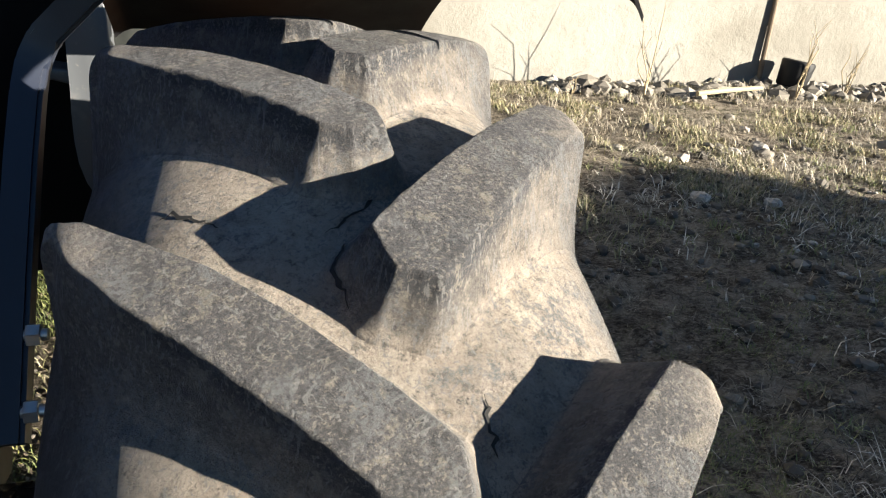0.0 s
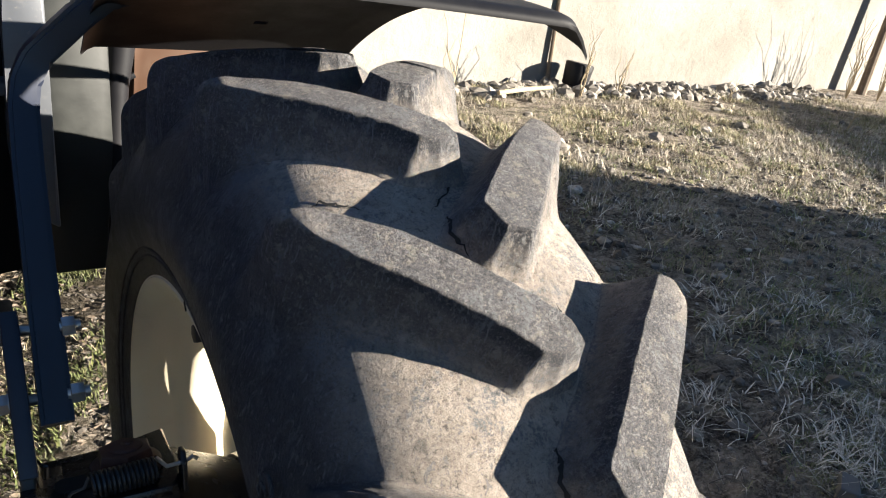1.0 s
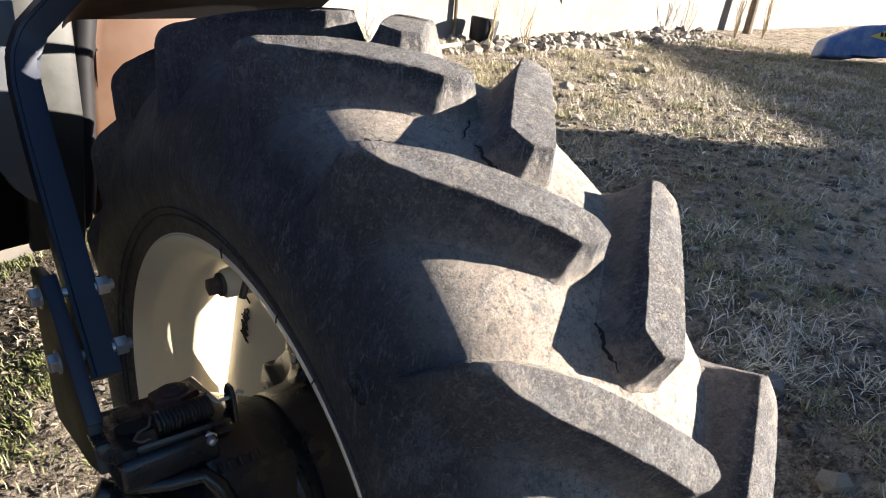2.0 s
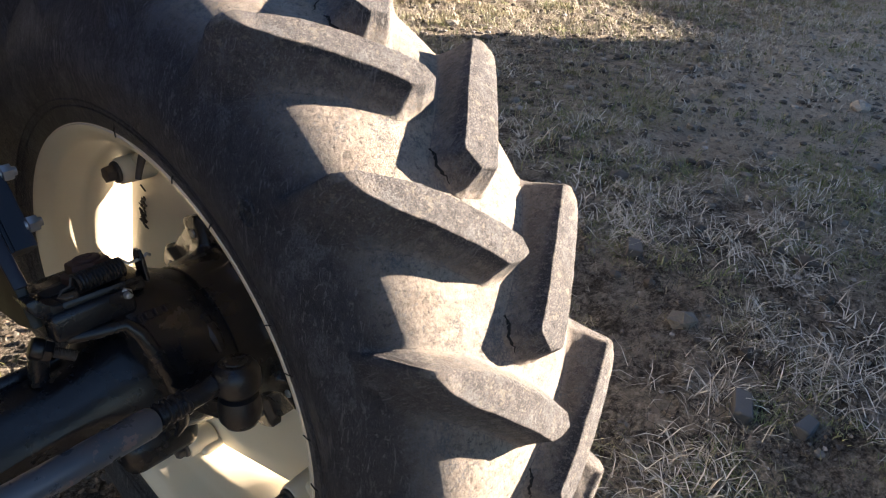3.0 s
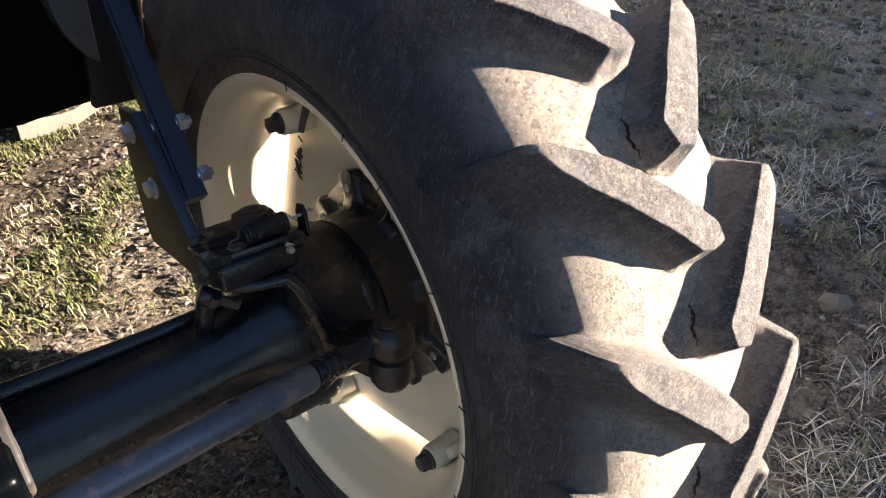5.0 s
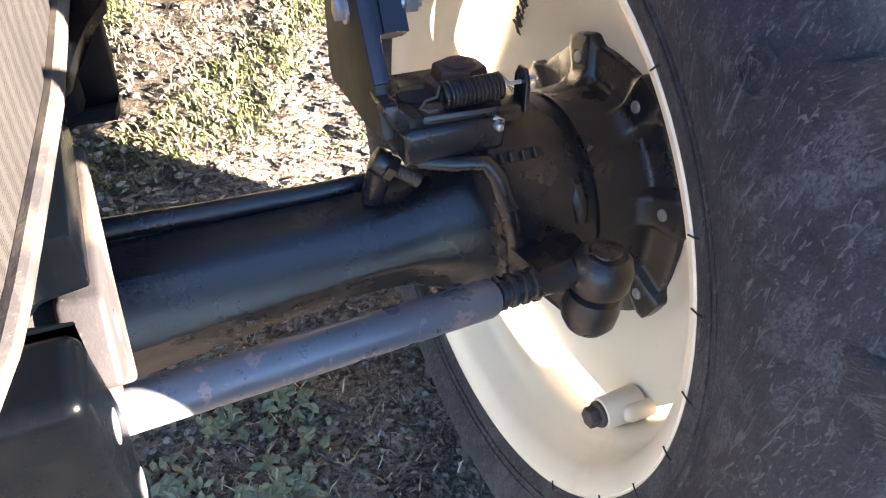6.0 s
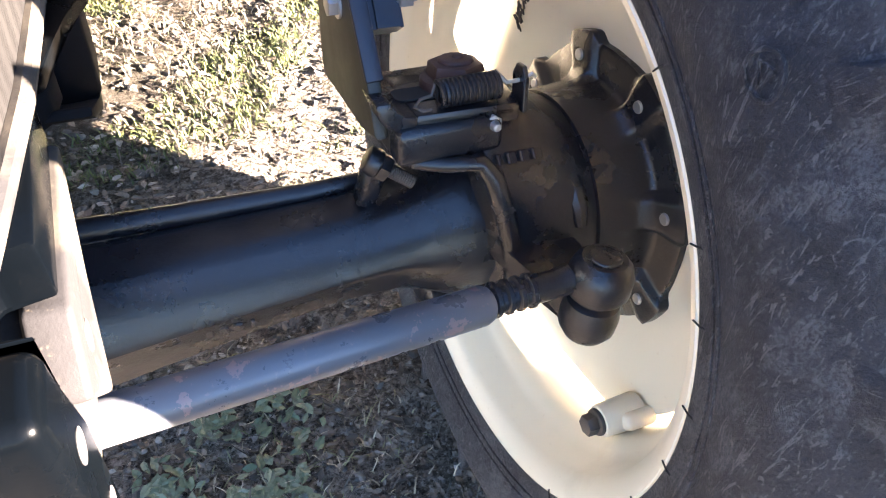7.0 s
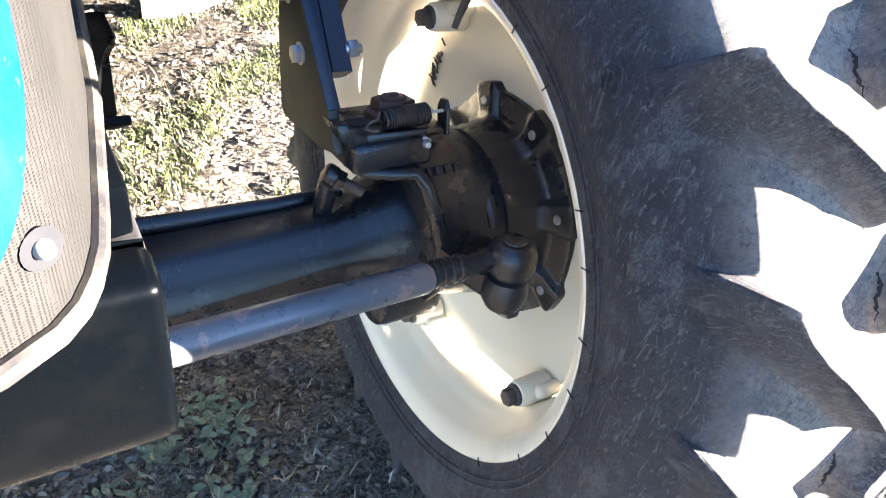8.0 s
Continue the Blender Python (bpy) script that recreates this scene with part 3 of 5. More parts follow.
def build_axle():
    axle = thing("front_axle", (0, 0, 0.53), "black painted tractor front axle with glossy cast beam and wheel hub", "axle")
    # wheel hub with eared flange
    bm = bmesh.new()
    hub_casting(bm)
    hub = part("hub", bm, BLACK, axle, smooth=True, sharp=42)
    for k in range(EARS):
        a = radians(45 * k + EAR_TURN)
        d = Vector((0, -math.cos(a), math.sin(a)))
        c0 = Vector((0.1145, 0, 0)) + d * 0.145
        bm = bmesh.new()
        cyl(bm, 0.0068, 0.0060, c0, c0 - Vector((0.0035, 0, 0)), 16, 0.0008)
        part("bolt_end", bm, ZINC, hub, "bare steel stud end in the flange ear")
    # knuckle housing
    bm = bmesh.new()
    pts = []
    for x, r, dy in ((0.0590, 0.1115, 0), (0.052, 0.1125, 0), (0.0, 0.102, 0), (-0.034, 0.094, 0.004), (-0.040, 0.086, 0.006)):
        pts += [(x, dy - r * math.cos(radians(10 * k)), r * math.sin(radians(10 * k))) for k in range(36)]
    for x in (-0.060, -0.012):
        pts += [(x, -0.050, 0.136), (x, -0.044, 0.150), (x, 0.060, 0.132), (x, 0.070, 0.116)]
    pts += [(-0.056, -0.066, 0.120), (0.000, -0.074, 0.122), (-0.05, 0.06, 0.09)]
    pts += [(-0.053, -0.074, 0.114), (-0.043, -0.086, 0.086), (-0.032, -0.095, 0.045), (-0.024, -0.098, 0.0), (-0.022, -0.092, -0.035)]
    for p in pts:
        bm.verts.new(p)
    bmesh.ops.convex_hull(bm, input=bm.verts)
    bmesh.ops.delete(bm, geom=[v for v in bm.verts if not v.link_faces], context='VERTS')
    bmesh.ops.dissolve_limit(bm, angle_limit=radians(4), verts=bm.verts, edges=bm.edges)
    box(bm, (0.098, 0.122, 0.034), Matrix.Translation((-0.090, -0.001, 0.142)) @ pose(0, 0, 0, -9), 0.007, 3)
    knuckle = part("knuckle", bm, BLACK, axle, smooth=True, sharp=30)
    bm = bmesh.new()
    box(bm, (0.11, 0.11, 0.06), Matrix.Translation((-0.030, 0.0, -0.105)), 0.02, 3)
    part("lower_boss", bm, BLACK, knuckle, smooth=True)
    # lip along the top edge, ribs in the casting
    bm = bmesh.new()
    sweep(bm, [(-0.136, -0.036, 0.136), (-0.122, -0.056, 0.133), (-0.095, -0.064, 0.131), (-0.064, -0.068, 0.130), (-0.053, -0.076, 0.116), (-0.043, -0.086, 0.086), (-0.032, -0.095, 0.045), (-0.024, -0.098, 0.0), (-0.022, -0.092, -0.035), (-0.026, -0.078, -0.066)],
          [0.004, 0.006, 0.007, 0.0085, 0.010, 0.0105, 0.0105, 0.010, 0.008, 0.004], 12)
    part("lip", bm, BLACK, knuckle, smooth=True)
    bm = bmesh.new()
    sweep(bm, [(0.030, -0.062, 0.096), (0.035, -0.072, 0.088), (0.038, -0.090, 0.070), (0.039, -0.101, 0.052)], [0.005, 0.010, 0.010, 0.006], 10)
    part("casting_rib", bm, BLACK, knuckle, smooth=True)
    bm = bmesh.new()
    sweep(bm, [(0.050, -0.072, 0.088), (0.034, -0.050, 0.104), (0.008, -0.024, 0.126)], [0.003, 0.005, 0.005], 10)
    part("casting_rib", bm, BLACK, knuckle, smooth=True)
    # cast letters stand as small raised bars
    for k, w in enumerate((0.004, 0.009, 0.009, 0.009)):
        bm = bmesh.new()
        box(bm, (w, 0.004, 0.011), Matrix.Translation((-0.046 + 0.0125 * k, -0.0690, 0.1285)) @ pose(0, 0, 0, -50), 0.0012, 1)
        part("cast_mark", bm, BLACK, knuckle)
    # steering arm to the ball joint
    bm = bmesh.new()
    prism(bm, [(-0.055, -0.06), (0.030, -0.06), (0.038, -0.130), (0.034, -0.180), (0.010, -0.202), (-0.014, -0.186), (-0.028, -0.12)], 0.026,
          Matrix.Translation((0, 0, 0.016)), 0.006)
    part("steering_arm", bm, BLACK, knuckle, smooth=True)
    # beam: oval section, flaring towards the middle of the tractor
    bm = bmesh.new()
    # x, half depth, half height, y and z of the middle
    stations = [(-0.020, 0.082, 0.090, -0.002, 0.0), (-0.045, 0.082, 0.092, -0.003, 0.0), (-0.070, 0.076, 0.084, -0.006, 0.002), (-0.095, 0.064, 0.069, -0.013, 0.006),
                (-0.120, 0.053, 0.055, -0.021, 0.011), (-0.150, 0.047, 0.047, -0.027, 0.014), (-0.20, 0.044, 0.044, -0.030, 0.014), (-0.30, 0.046, 0.051, -0.031, 0.006), (-0.42, 0.050, 0.062, -0.032, -0.004),
                (-0.62, 0.055, 0.075, -0.03, -0.015), (-0.85, 0.060, 0.09, -0.03, -0.025)]
    # section: flat top, sloping upper front, undercut lower front with a lip
    section = [(1, 0), (1, 0.5), (0.92, 0.86), (0.6, 1), (0, 1), (-0.26, 0.985), (-0.42, 0.90), (-0.72, 0.53), (-0.97, 0.20), (-1, 0.10), (-0.96, 0.0),
               (-0.74, -0.40), (-0.64, -0.76), (-0.61, -0.94), (-0.5, -1), (0, -1), (0.7, -1), (0.95, -0.88), (1, -0.5)]
    rings = []
    for x, ry, rz, my, dz in stations:
        b = min(max((-x - 0.075) / 0.10, 0), 1)
        ring = []
        for c, s in section:
            ln = math.hypot(c, s)
            c1, s1 = c / ln + (c - c / ln) * b, s / ln + (s - s / ln) * b
            ring.append(bm.verts.new((x, my + ry * c1, dz + rz * s1)))
        rings.append(ring)
    m = len(section)
    for r0, r1 in zip(rings, rings[1:]):
        for k in range(m):
            bm.faces.new((r0[k], r0[(k + 1) % m], r1[(k + 1) % m], r1[k]))
    bm.faces.new(rings[0])
    bm.faces.new(rings[-1][::-1])
    beam = part("beam", bm, BLACK, axle, smooth=True, sharp=26)
    bm = bmesh.new()
    sweep(bm, [(-0.115, 0.018, 0.058), (-0.20, 0.018, 0.054), (-0.32, 0.022, 0.054), (-0.50, 0.026, 0.060), (-0.8, 0.03, 0.08)], [0.008, 0.010, 0.011, 0.012, 0.013], 12)
    part("back_rib", bm, BLACK, beam, smooth=True)
    for k, w in enumerate((0.007, 0.008, 0.008, 0.004)):
        bm = bmesh.new()
        box(bm, (w, 0.004, 0.010), Matrix.Translation((-0.315 + 0.013 * k, -0.0680, -0.012)), 0.001, 1)
        part("cast_mark", bm, BLACK, beam)
    # steering stop: boss on the beam's back edge, lock nut and bolt
    d = Vector((0.80, -0.36, -0.48)).normalized()
    c = Vector((-0.137, -0.026, 0.107))
    bm = bmesh.new()
    cyl(bm, 0.0125, 0.0140, c - d * 0.020, c - d * 0.006, 22, 0.003)
    box(bm, (0.020, 0.022, 0.056), Matrix.Translation(c - d * 0.013 + Vector((0, 0.006, -0.028))) @ pose(0, 0, 0, 0, 12), 0.006, 3)
    stop = part("stop_boss", bm, BLACK, beam, smooth=True)
    bm = bmesh.new()
    cyl(bm, 0.0130, 0.0130, c - d * 0.006, c + d * 0.004, 6, 0.0015)
    part("lock_nut", bm, BLACK, stop, smooth=True)
    bm = bmesh.new()
    pts = [c + d * (0.004 + 0.0011 * k) for k in range(25)]
    sweep(bm, pts, [0.0068 if k % 2 else 0.0061 for k in range(25)], 16)
    part("stop_bolt", bm, GRIMY, stop, smooth=True)
    # bracket foot over the kingpin: a tilted plate, bent upwards at its inner end
    tilt = pose(-0.066, 0.002, 0.160, -14, 0, -3)
    bm = bmesh.new()
    prism(bm, [(-0.050, -0.054), (0.040, -0.054), (0.046, -0.048), (0.048, -0.010), (0.050, 0.086), (-0.050, 0.040)], 0.012,
          tilt @ Matrix.Translation((0, 0, -0.010)), 0.003)
    prism(bm, [(-0.052, 0.0), (0.044, 0.0), (0.044, -0.015), (-0.044, -0.016)], 0.010, tilt @ Matrix.Translation((0, -0.044, 0.0)) @ pose(0, 0, 0, 90), 0.003)
    plate = part("foot_plate", bm, BLACK, axle, smooth=True)
    bm = bmesh.new()
    # the bent strip: plate, rounded corner, upright foot
    inner, outer = [(-0.050, 0.0026)], [(-0.050, -0.0106)]
    for k in range(9):
        a = radians(90 + 90 * k / 8)
        inner.append((-0.061 + 0.010 * math.cos(a), 0.0126 - 0.010 * math.sin(a)))
        outer.append((-0.061 + 0.0232 * math.cos(a), 0.0126 - 0.0232 * math.sin(a)))
    inner.append((-0.071, 0.016))
    outer.append((-0.0842, 0.016))
    prism(bm, inner + outer[::-1], 0.096, tilt @ Matrix.Translation((0, 0.040, 0)) @ pose(0, 0, 0, 90), 0.0022)
    part("bend", bm, BLACK, plate, smooth=True)
    # slot drawn as a thin black patch, the shade inside it put into the colour
    bm = bmesh.new()
    prism(bm, [(-0.030, -0.014), (0.03, -0.014), (0.036, -0.008), (0.036, 0.008), (0.03, 0.014), (-0.03, 0.014), (-0.036, 0.008), (-0.036, -0.008)], 0.002,
          tilt @ Matrix.Translation((-0.022, -0.010, 0.0025)), 0.0006)
    part("slot", bm, RUBBERBLACK, plate)
    bm = bmesh.new()
    nx, ny = 0.004, 0.000
    cyl(bm, 0.033, 0.032, tilt @ Vector((nx, ny, 0.002)), tilt @ Vector((nx, ny, 0.012)), 28, 0.002)
    cyl(bm, 0.0270, 0.0250, tilt @ Vector((nx, ny, 0.012)), tilt @ Vector((nx, ny, 0.025)), 6, 0.002)
    cyl(bm, 0.017, 0.015, tilt @ Vector((nx, ny, 0.025)), tilt @ Vector((nx, ny, 0.0285)), 12, 0.0015)
    cyl(bm, 0.006, 0.005, tilt @ Vector((nx + 0.002, ny, 0.0285)), tilt @ Vector((nx + 0.002, ny, 0.031)), 8, 0.001)
    part("kingpin_nut", bm, RUST, plate, "dark rust-red hexagon nut", smooth=True)
    bm = bmesh.new()
    cyl(bm, 0.0085, 0.0085, tilt @ Vector((0.018, -0.050, -0.014)), tilt @ Vector((0.018, -0.058, -0.014)), 6, 0.001)
    cyl(bm, 0.005, 0.0035, tilt @ Vector((0.018, -0.058, -0.014)), tilt @ Vector((0.018, -0.066, -0.014)), 14, 0.001)
    part("grease_nipple", bm, ZINC, plate, "bare zinc grease nipple", smooth=True)
    # hook tab, coil spring and wire
    bm = bmesh.new()
    prism(bm, [(-0.012, 0.0), (0.012, 0.0), (0.013, 0.030), (0.006, 0.040), (-0.006, 0.040), (-0.012, 0.030)], 0.005,
          tilt @ Matrix.Translation((0.047, -0.040, -0.010)) @ pose(0, 0, 0, 90, 0, 90), 0.0015)
    part("hook_tab", bm, BLACK, plate)
    a = tilt @ Vector((-0.029, -0.047, 0.0155))
    b = tilt @ Vector((0.027, -0.043, 0.0165))
    axis = (b - a).normalized()
    s1 = axis.orthogonal().normalized()
    s2 = axis.cross(s1)
    coil = [a + (b - a) * (k / 168) + 0.0105 * (math.cos(k / 12 * 2 * math.pi) * s1 + math.sin(k / 12 * 2 * math.pi) * s2) for k in range(169)]
    bm = bmesh.new()
    sweep(bm, coil, 0.0021, 7)
    spring = part("coil_spring", bm, BLACK, plate, "black coil spring under light tension", smooth=True)
    bm = bmesh.new()
    sweep(bm, [coil[0], a - axis * 0.006, a - axis * 0.016 + Vector((0, 0, -0.002)), a - axis * 0.022 + Vector((0, -0.004, -0.006)), a - axis * 0.016 + Vector((0, -0.008, -0.008)), a - axis * 0.008 + Vector((0, -0.008, -0.008))], 0.0015, 7)
    part("wire_hook", bm, GRIMY, spring, smooth=True)
    bm = bmesh.new()
    sweep(bm, [coil[-1], b + axis * 0.008, b + axis * 0.026, b + axis * 0.032 + Vector((0, 0, 0.004)), b + axis * 0.036], 0.002, 7)
    part("wire_hook", bm, ZINC, spring, smooth=True)
    return axle


build_axle()


def build_tie_rod():
    rod = thing("tie_rod", (0, -0.173, 0.603), "blue-grey steering tie rod with flaking paint and rust spots", "tie rod")
    bm = bmesh.new()
    sweep(bm, [(-0.95, -0.072, 0.060), (-0.42, -0.029, 0.023), (-0.105, -0.003, 0.001), (-0.100, -0.002, 0.0)], [0.0172, 0.0172, 0.0172, 0.0155], 28)
    part("tube", bm, RODPAINT, rod, smooth=True)
    bm = bmesh.new()
    pts, rad = [], []
    for k in range(34):
        pts.append((-0.104 + 0.0018 * k, 0, 0))
        rad.append(0.0155 if (k % 6) in (0, 1, 2) and k < 30 else 0.0130)
    sweep(bm, pts + [(-0.035, 0, 0), (-0.02, 0, 0.002)], rad + [0.0125, 0.014], 24)
    part("threaded_end", bm, BLACK, rod, smooth=True)
    tilt = pose(0.006, -0.008, 0.003, -8, 4)
    bm = bmesh.new()
    prof = [(0.0, 0.022), (0.020, 0.021), (0.025, 0.0165), (0.029, 0.006), (0.029, -0.010), (0.026, -0.016), (0.020, -0.019), (0.019, -0.023), (0.024, -0.026),
            (0.027, -0.040), (0.026, -0.054), (0.020, -0.064), (0.0, -0.066)]
    rings = [[bm.verts.new(tilt @ Vector((r * math.cos(2 * math.pi * k / 28), r * math.sin(2 * math.pi * k / 28), z))) for k in range(28)] for r, z in prof[1:-1]]
    for r0, r1 in zip(rings, rings[1:]):
        for k in range(28):
            bm.faces.new((r0[k], r0[(k + 1) % 28], r1[(k + 1) % 28], r1[k]))
    bm.faces.new(rings[0])
    bm.faces.new(rings[-1][::-1])
    ball = part("ball_joint", bm, BLACK, rod, smooth=True)
    bm = bmesh.new()
    cyl(bm, 0.015, 0.014, tilt @ Vector((0, 0, 0.021)), tilt @ Vector((0, 0, 0.024)), 24, 0.001)
    part("cap", bm, BLACK, ball, smooth=True)


build_tie_rod()


def build_fender():
    """Mudguard over the wheel with its support arm."""
    fender = thing("mudguard", (0, 0, 0.53), "black plastic front mudguard with rounded lip and dusty top", "mudguard")
    bm = bmesh.new()
    na, nx = 60, 40
    x0 = -0.035

    def at(i, j, inner):
        u = j / nx
        # the front edge runs forward towards the outer corner, which droops in a flap
        first = 84.6 - 4.4 * max(0, (u - 0.35) / 0.65) ** 1.3
        deg = first + (127.0 - first) * (i / na) ** 1.25
        corner = max(0, 1 - (deg - first) / 9.0)
        x1 = 0.306 + 0.026 * corner
        x = x0 + (x1 - x0) * u
        edge = (1 - u) * (x1 - x0)
        r = 0.630 - 0.012 * max(0, 1 - u * (x1 - x0) / 0.02) ** 2
        r -= (0.010 + 0.017 * corner ** 1.5) * max(0, 1 - edge / 0.024) ** 1.6
        r -= 0.006 * max(0, 1 - (deg - first) / 1.2) ** 2
        if inner:
            r -= 0.004
        a = radians(deg)
        return Vector((x, -r * math.cos(a), r * math.sin(a)))

    grid = {}
    for side in (0, 1):
        for i in range(na + 1):
            for j in range(nx + 1):
                grid[side, i, j] = bm.verts.new(at(i, j, side))
    slot = {(50, 22), (50, 23)}
    for i in range(na):
        for j in range(nx):
            ring = ((i, j), (i, j + 1), (i + 1, j + 1), (i + 1, j))
            if (i, j) not in slot:
                bm.faces.new([grid[0, m, n] for m, n in ring])
                bm.faces.new([grid[1, m, n] for m, n in ring[::-1]])
                continue
            for k, beside in enumerate(((i - 1, j), (i, j + 1), (i + 1, j), (i, j - 1))):
                if beside not in slot:
                    (m, n), (m2, n2) = ring[k], ring[(k + 1) % 4]
                    bm.faces.new((grid[0, m, n], grid[0, m2, n2], grid[1, m2, n2], grid[1, m, n]))
    for i in range(na):
        for j in (0, nx):
            bm.faces.new((grid[0, i, j], grid[0, i + 1, j], grid[1, i + 1, j], grid[1, i, j]))
    for j in range(nx):
        for i in (0, na):
            bm.faces.new((grid[0, i, j], grid[1, i, j], grid[1, i, j + 1], grid[0, i, j + 1]))
    part("shell", bm, PLASTIC, fender, smooth=True, sharp=50)
    bm = bmesh.new()
    cyl(bm, 0.010, 0.010, (0.162, 0.333, 0.548), (0.162, 0.326, 0.537), 6, 0.001)
    part("bolt", bm, ZINC, fender, "shiny bolt under the shell", smooth=True)
    # support arm: bar, bend, cross tube under the shell
    bm = bmesh.new()
    path = [(-0.114, 0.048, 0.198), (-0.112, 0.14, 0.305), (-0.109, 0.22, 0.398), (-0.106, 0.265, 0.450), (-0.101, 0.281, 0.478), (-0.089, 0.287, 0.502), (-0.066, 0.287, 0.525), (-0.042, 0.287, 0.549), (-0.012, 0.287, 0.573), (0.03, 0.286, 0.5805), (0.25, 0.285, 0.5805)]
    w, d = 0.0145, 0.015
    ring = []
    for i, p in enumerate(path):
        p = Vector(p)
        t = (Vector(path[min(i + 1, len(path) - 1)]) - Vector(path[max(i - 1, 0)])).normalized()
        f = Vector((0, -1, 0))
        f = (f - t * f.dot(t)).normalized()
        s = t.cross(f)
        ring.append([bm.verts.new(p + a * w * s + b * d * f) for a, b in ((-1, -1), (1, -1), (1, 1), (-1, 1))])
    fs = [bm.faces.new(ring[0]), bm.faces.new(ring[-1][::-1])]
    for r0, r1 in zip(ring, ring[1:]):
        for k in range(4):
            fs.append(bm.faces.new((r0[k], r0[(k + 1) % 4], r1[(k + 1) % 4], r1[k])))
    long_edges = [e for e in bm.edges if abs((e.verts[0].co - e.verts[1].co).length) > 0.022 and not (e.verts[0] in ring[0] and e.verts[1] in ring[0])]
    bmesh.ops.bevel(bm, geom=long_edges, offset=0.004, segments=2, affect='EDGES')
    arm = part("support_arm", bm, BARBLUE, fender, "blue-black square steel arm bent over at the top", smooth=True)
    # blue strip stands for the sky's sheen on the mounting plate's front edge
    bm = bmesh.new()
    box(bm, (0.0155, 0.006, 0.156), Matrix.Translation((-0.1435, 0.0425, 0.2445)) @ pose(0, 0, 0, -44.5), 0.002)
    part("edge_strip", bm, BARBLUE, arm, smooth=True)
    # mounting plate, the upright of the bracket foot
    bm = bmesh.new()
    prism(bm, [(-0.040, 0.150), (-0.012, 0.190), (0.095, 0.300), (0.143, 0.291), (0.140, 0.22), (0.130, 0.125), (0.118, 0.113), (0.0, 0.136)], 0.012,
          Matrix.Translation((-0.1505, 0.0, 0.0)) @ Matrix(((0, 0, 1, 0), (1, 0, 0, 0), (0, 1, 0, 0), (0, 0, 0, 1))), 0.003)
    mount = part("mounting_plate", bm, PLATE, fender, "dusty olive-black steel plate", smooth=True)
    for (yl, zl), (yr, zr) in (((0.068, 0.218), (0.057, 0.224)), ((0.110, 0.272), (0.101, 0.274))):
        bm = bmesh.new()
        cyl(bm, 0.0105, 0.0105, (-0.161, yl, zl), (-0.152, yl, zl), 6, 0.001)
        cyl(bm, 0.0130, 0.0130, (-0.1525, yl, zl), (-0.150, yl, zl), 18)
        cyl(bm, 0.0055, 0.0055, (-0.150, yl, zl), (-0.098, yr, zr), 12)
        part("bolt_head", bm, ZINC, mount, "zinc-plated bolt head", smooth=True)
        bm = bmesh.new()
        cyl(bm, 0.0105, 0.0105, (-0.100, yr, zr), (-0.088, yr, zr), 6, 0.001)
        cyl(bm, 0.0060, 0.0055, (-0.088, yr, zr), (-0.083, yr, zr), 12)
        part("nut", bm, ZINC, mount, "zinc-plated nut", smooth=True)


PLATE = mat_paint("dusty_olive_steel", (0.018, 0.018, 0.013), 0.5, (0.055, 0.05, 0.034), 0.6, 0.4, 0.75)
build_fender()


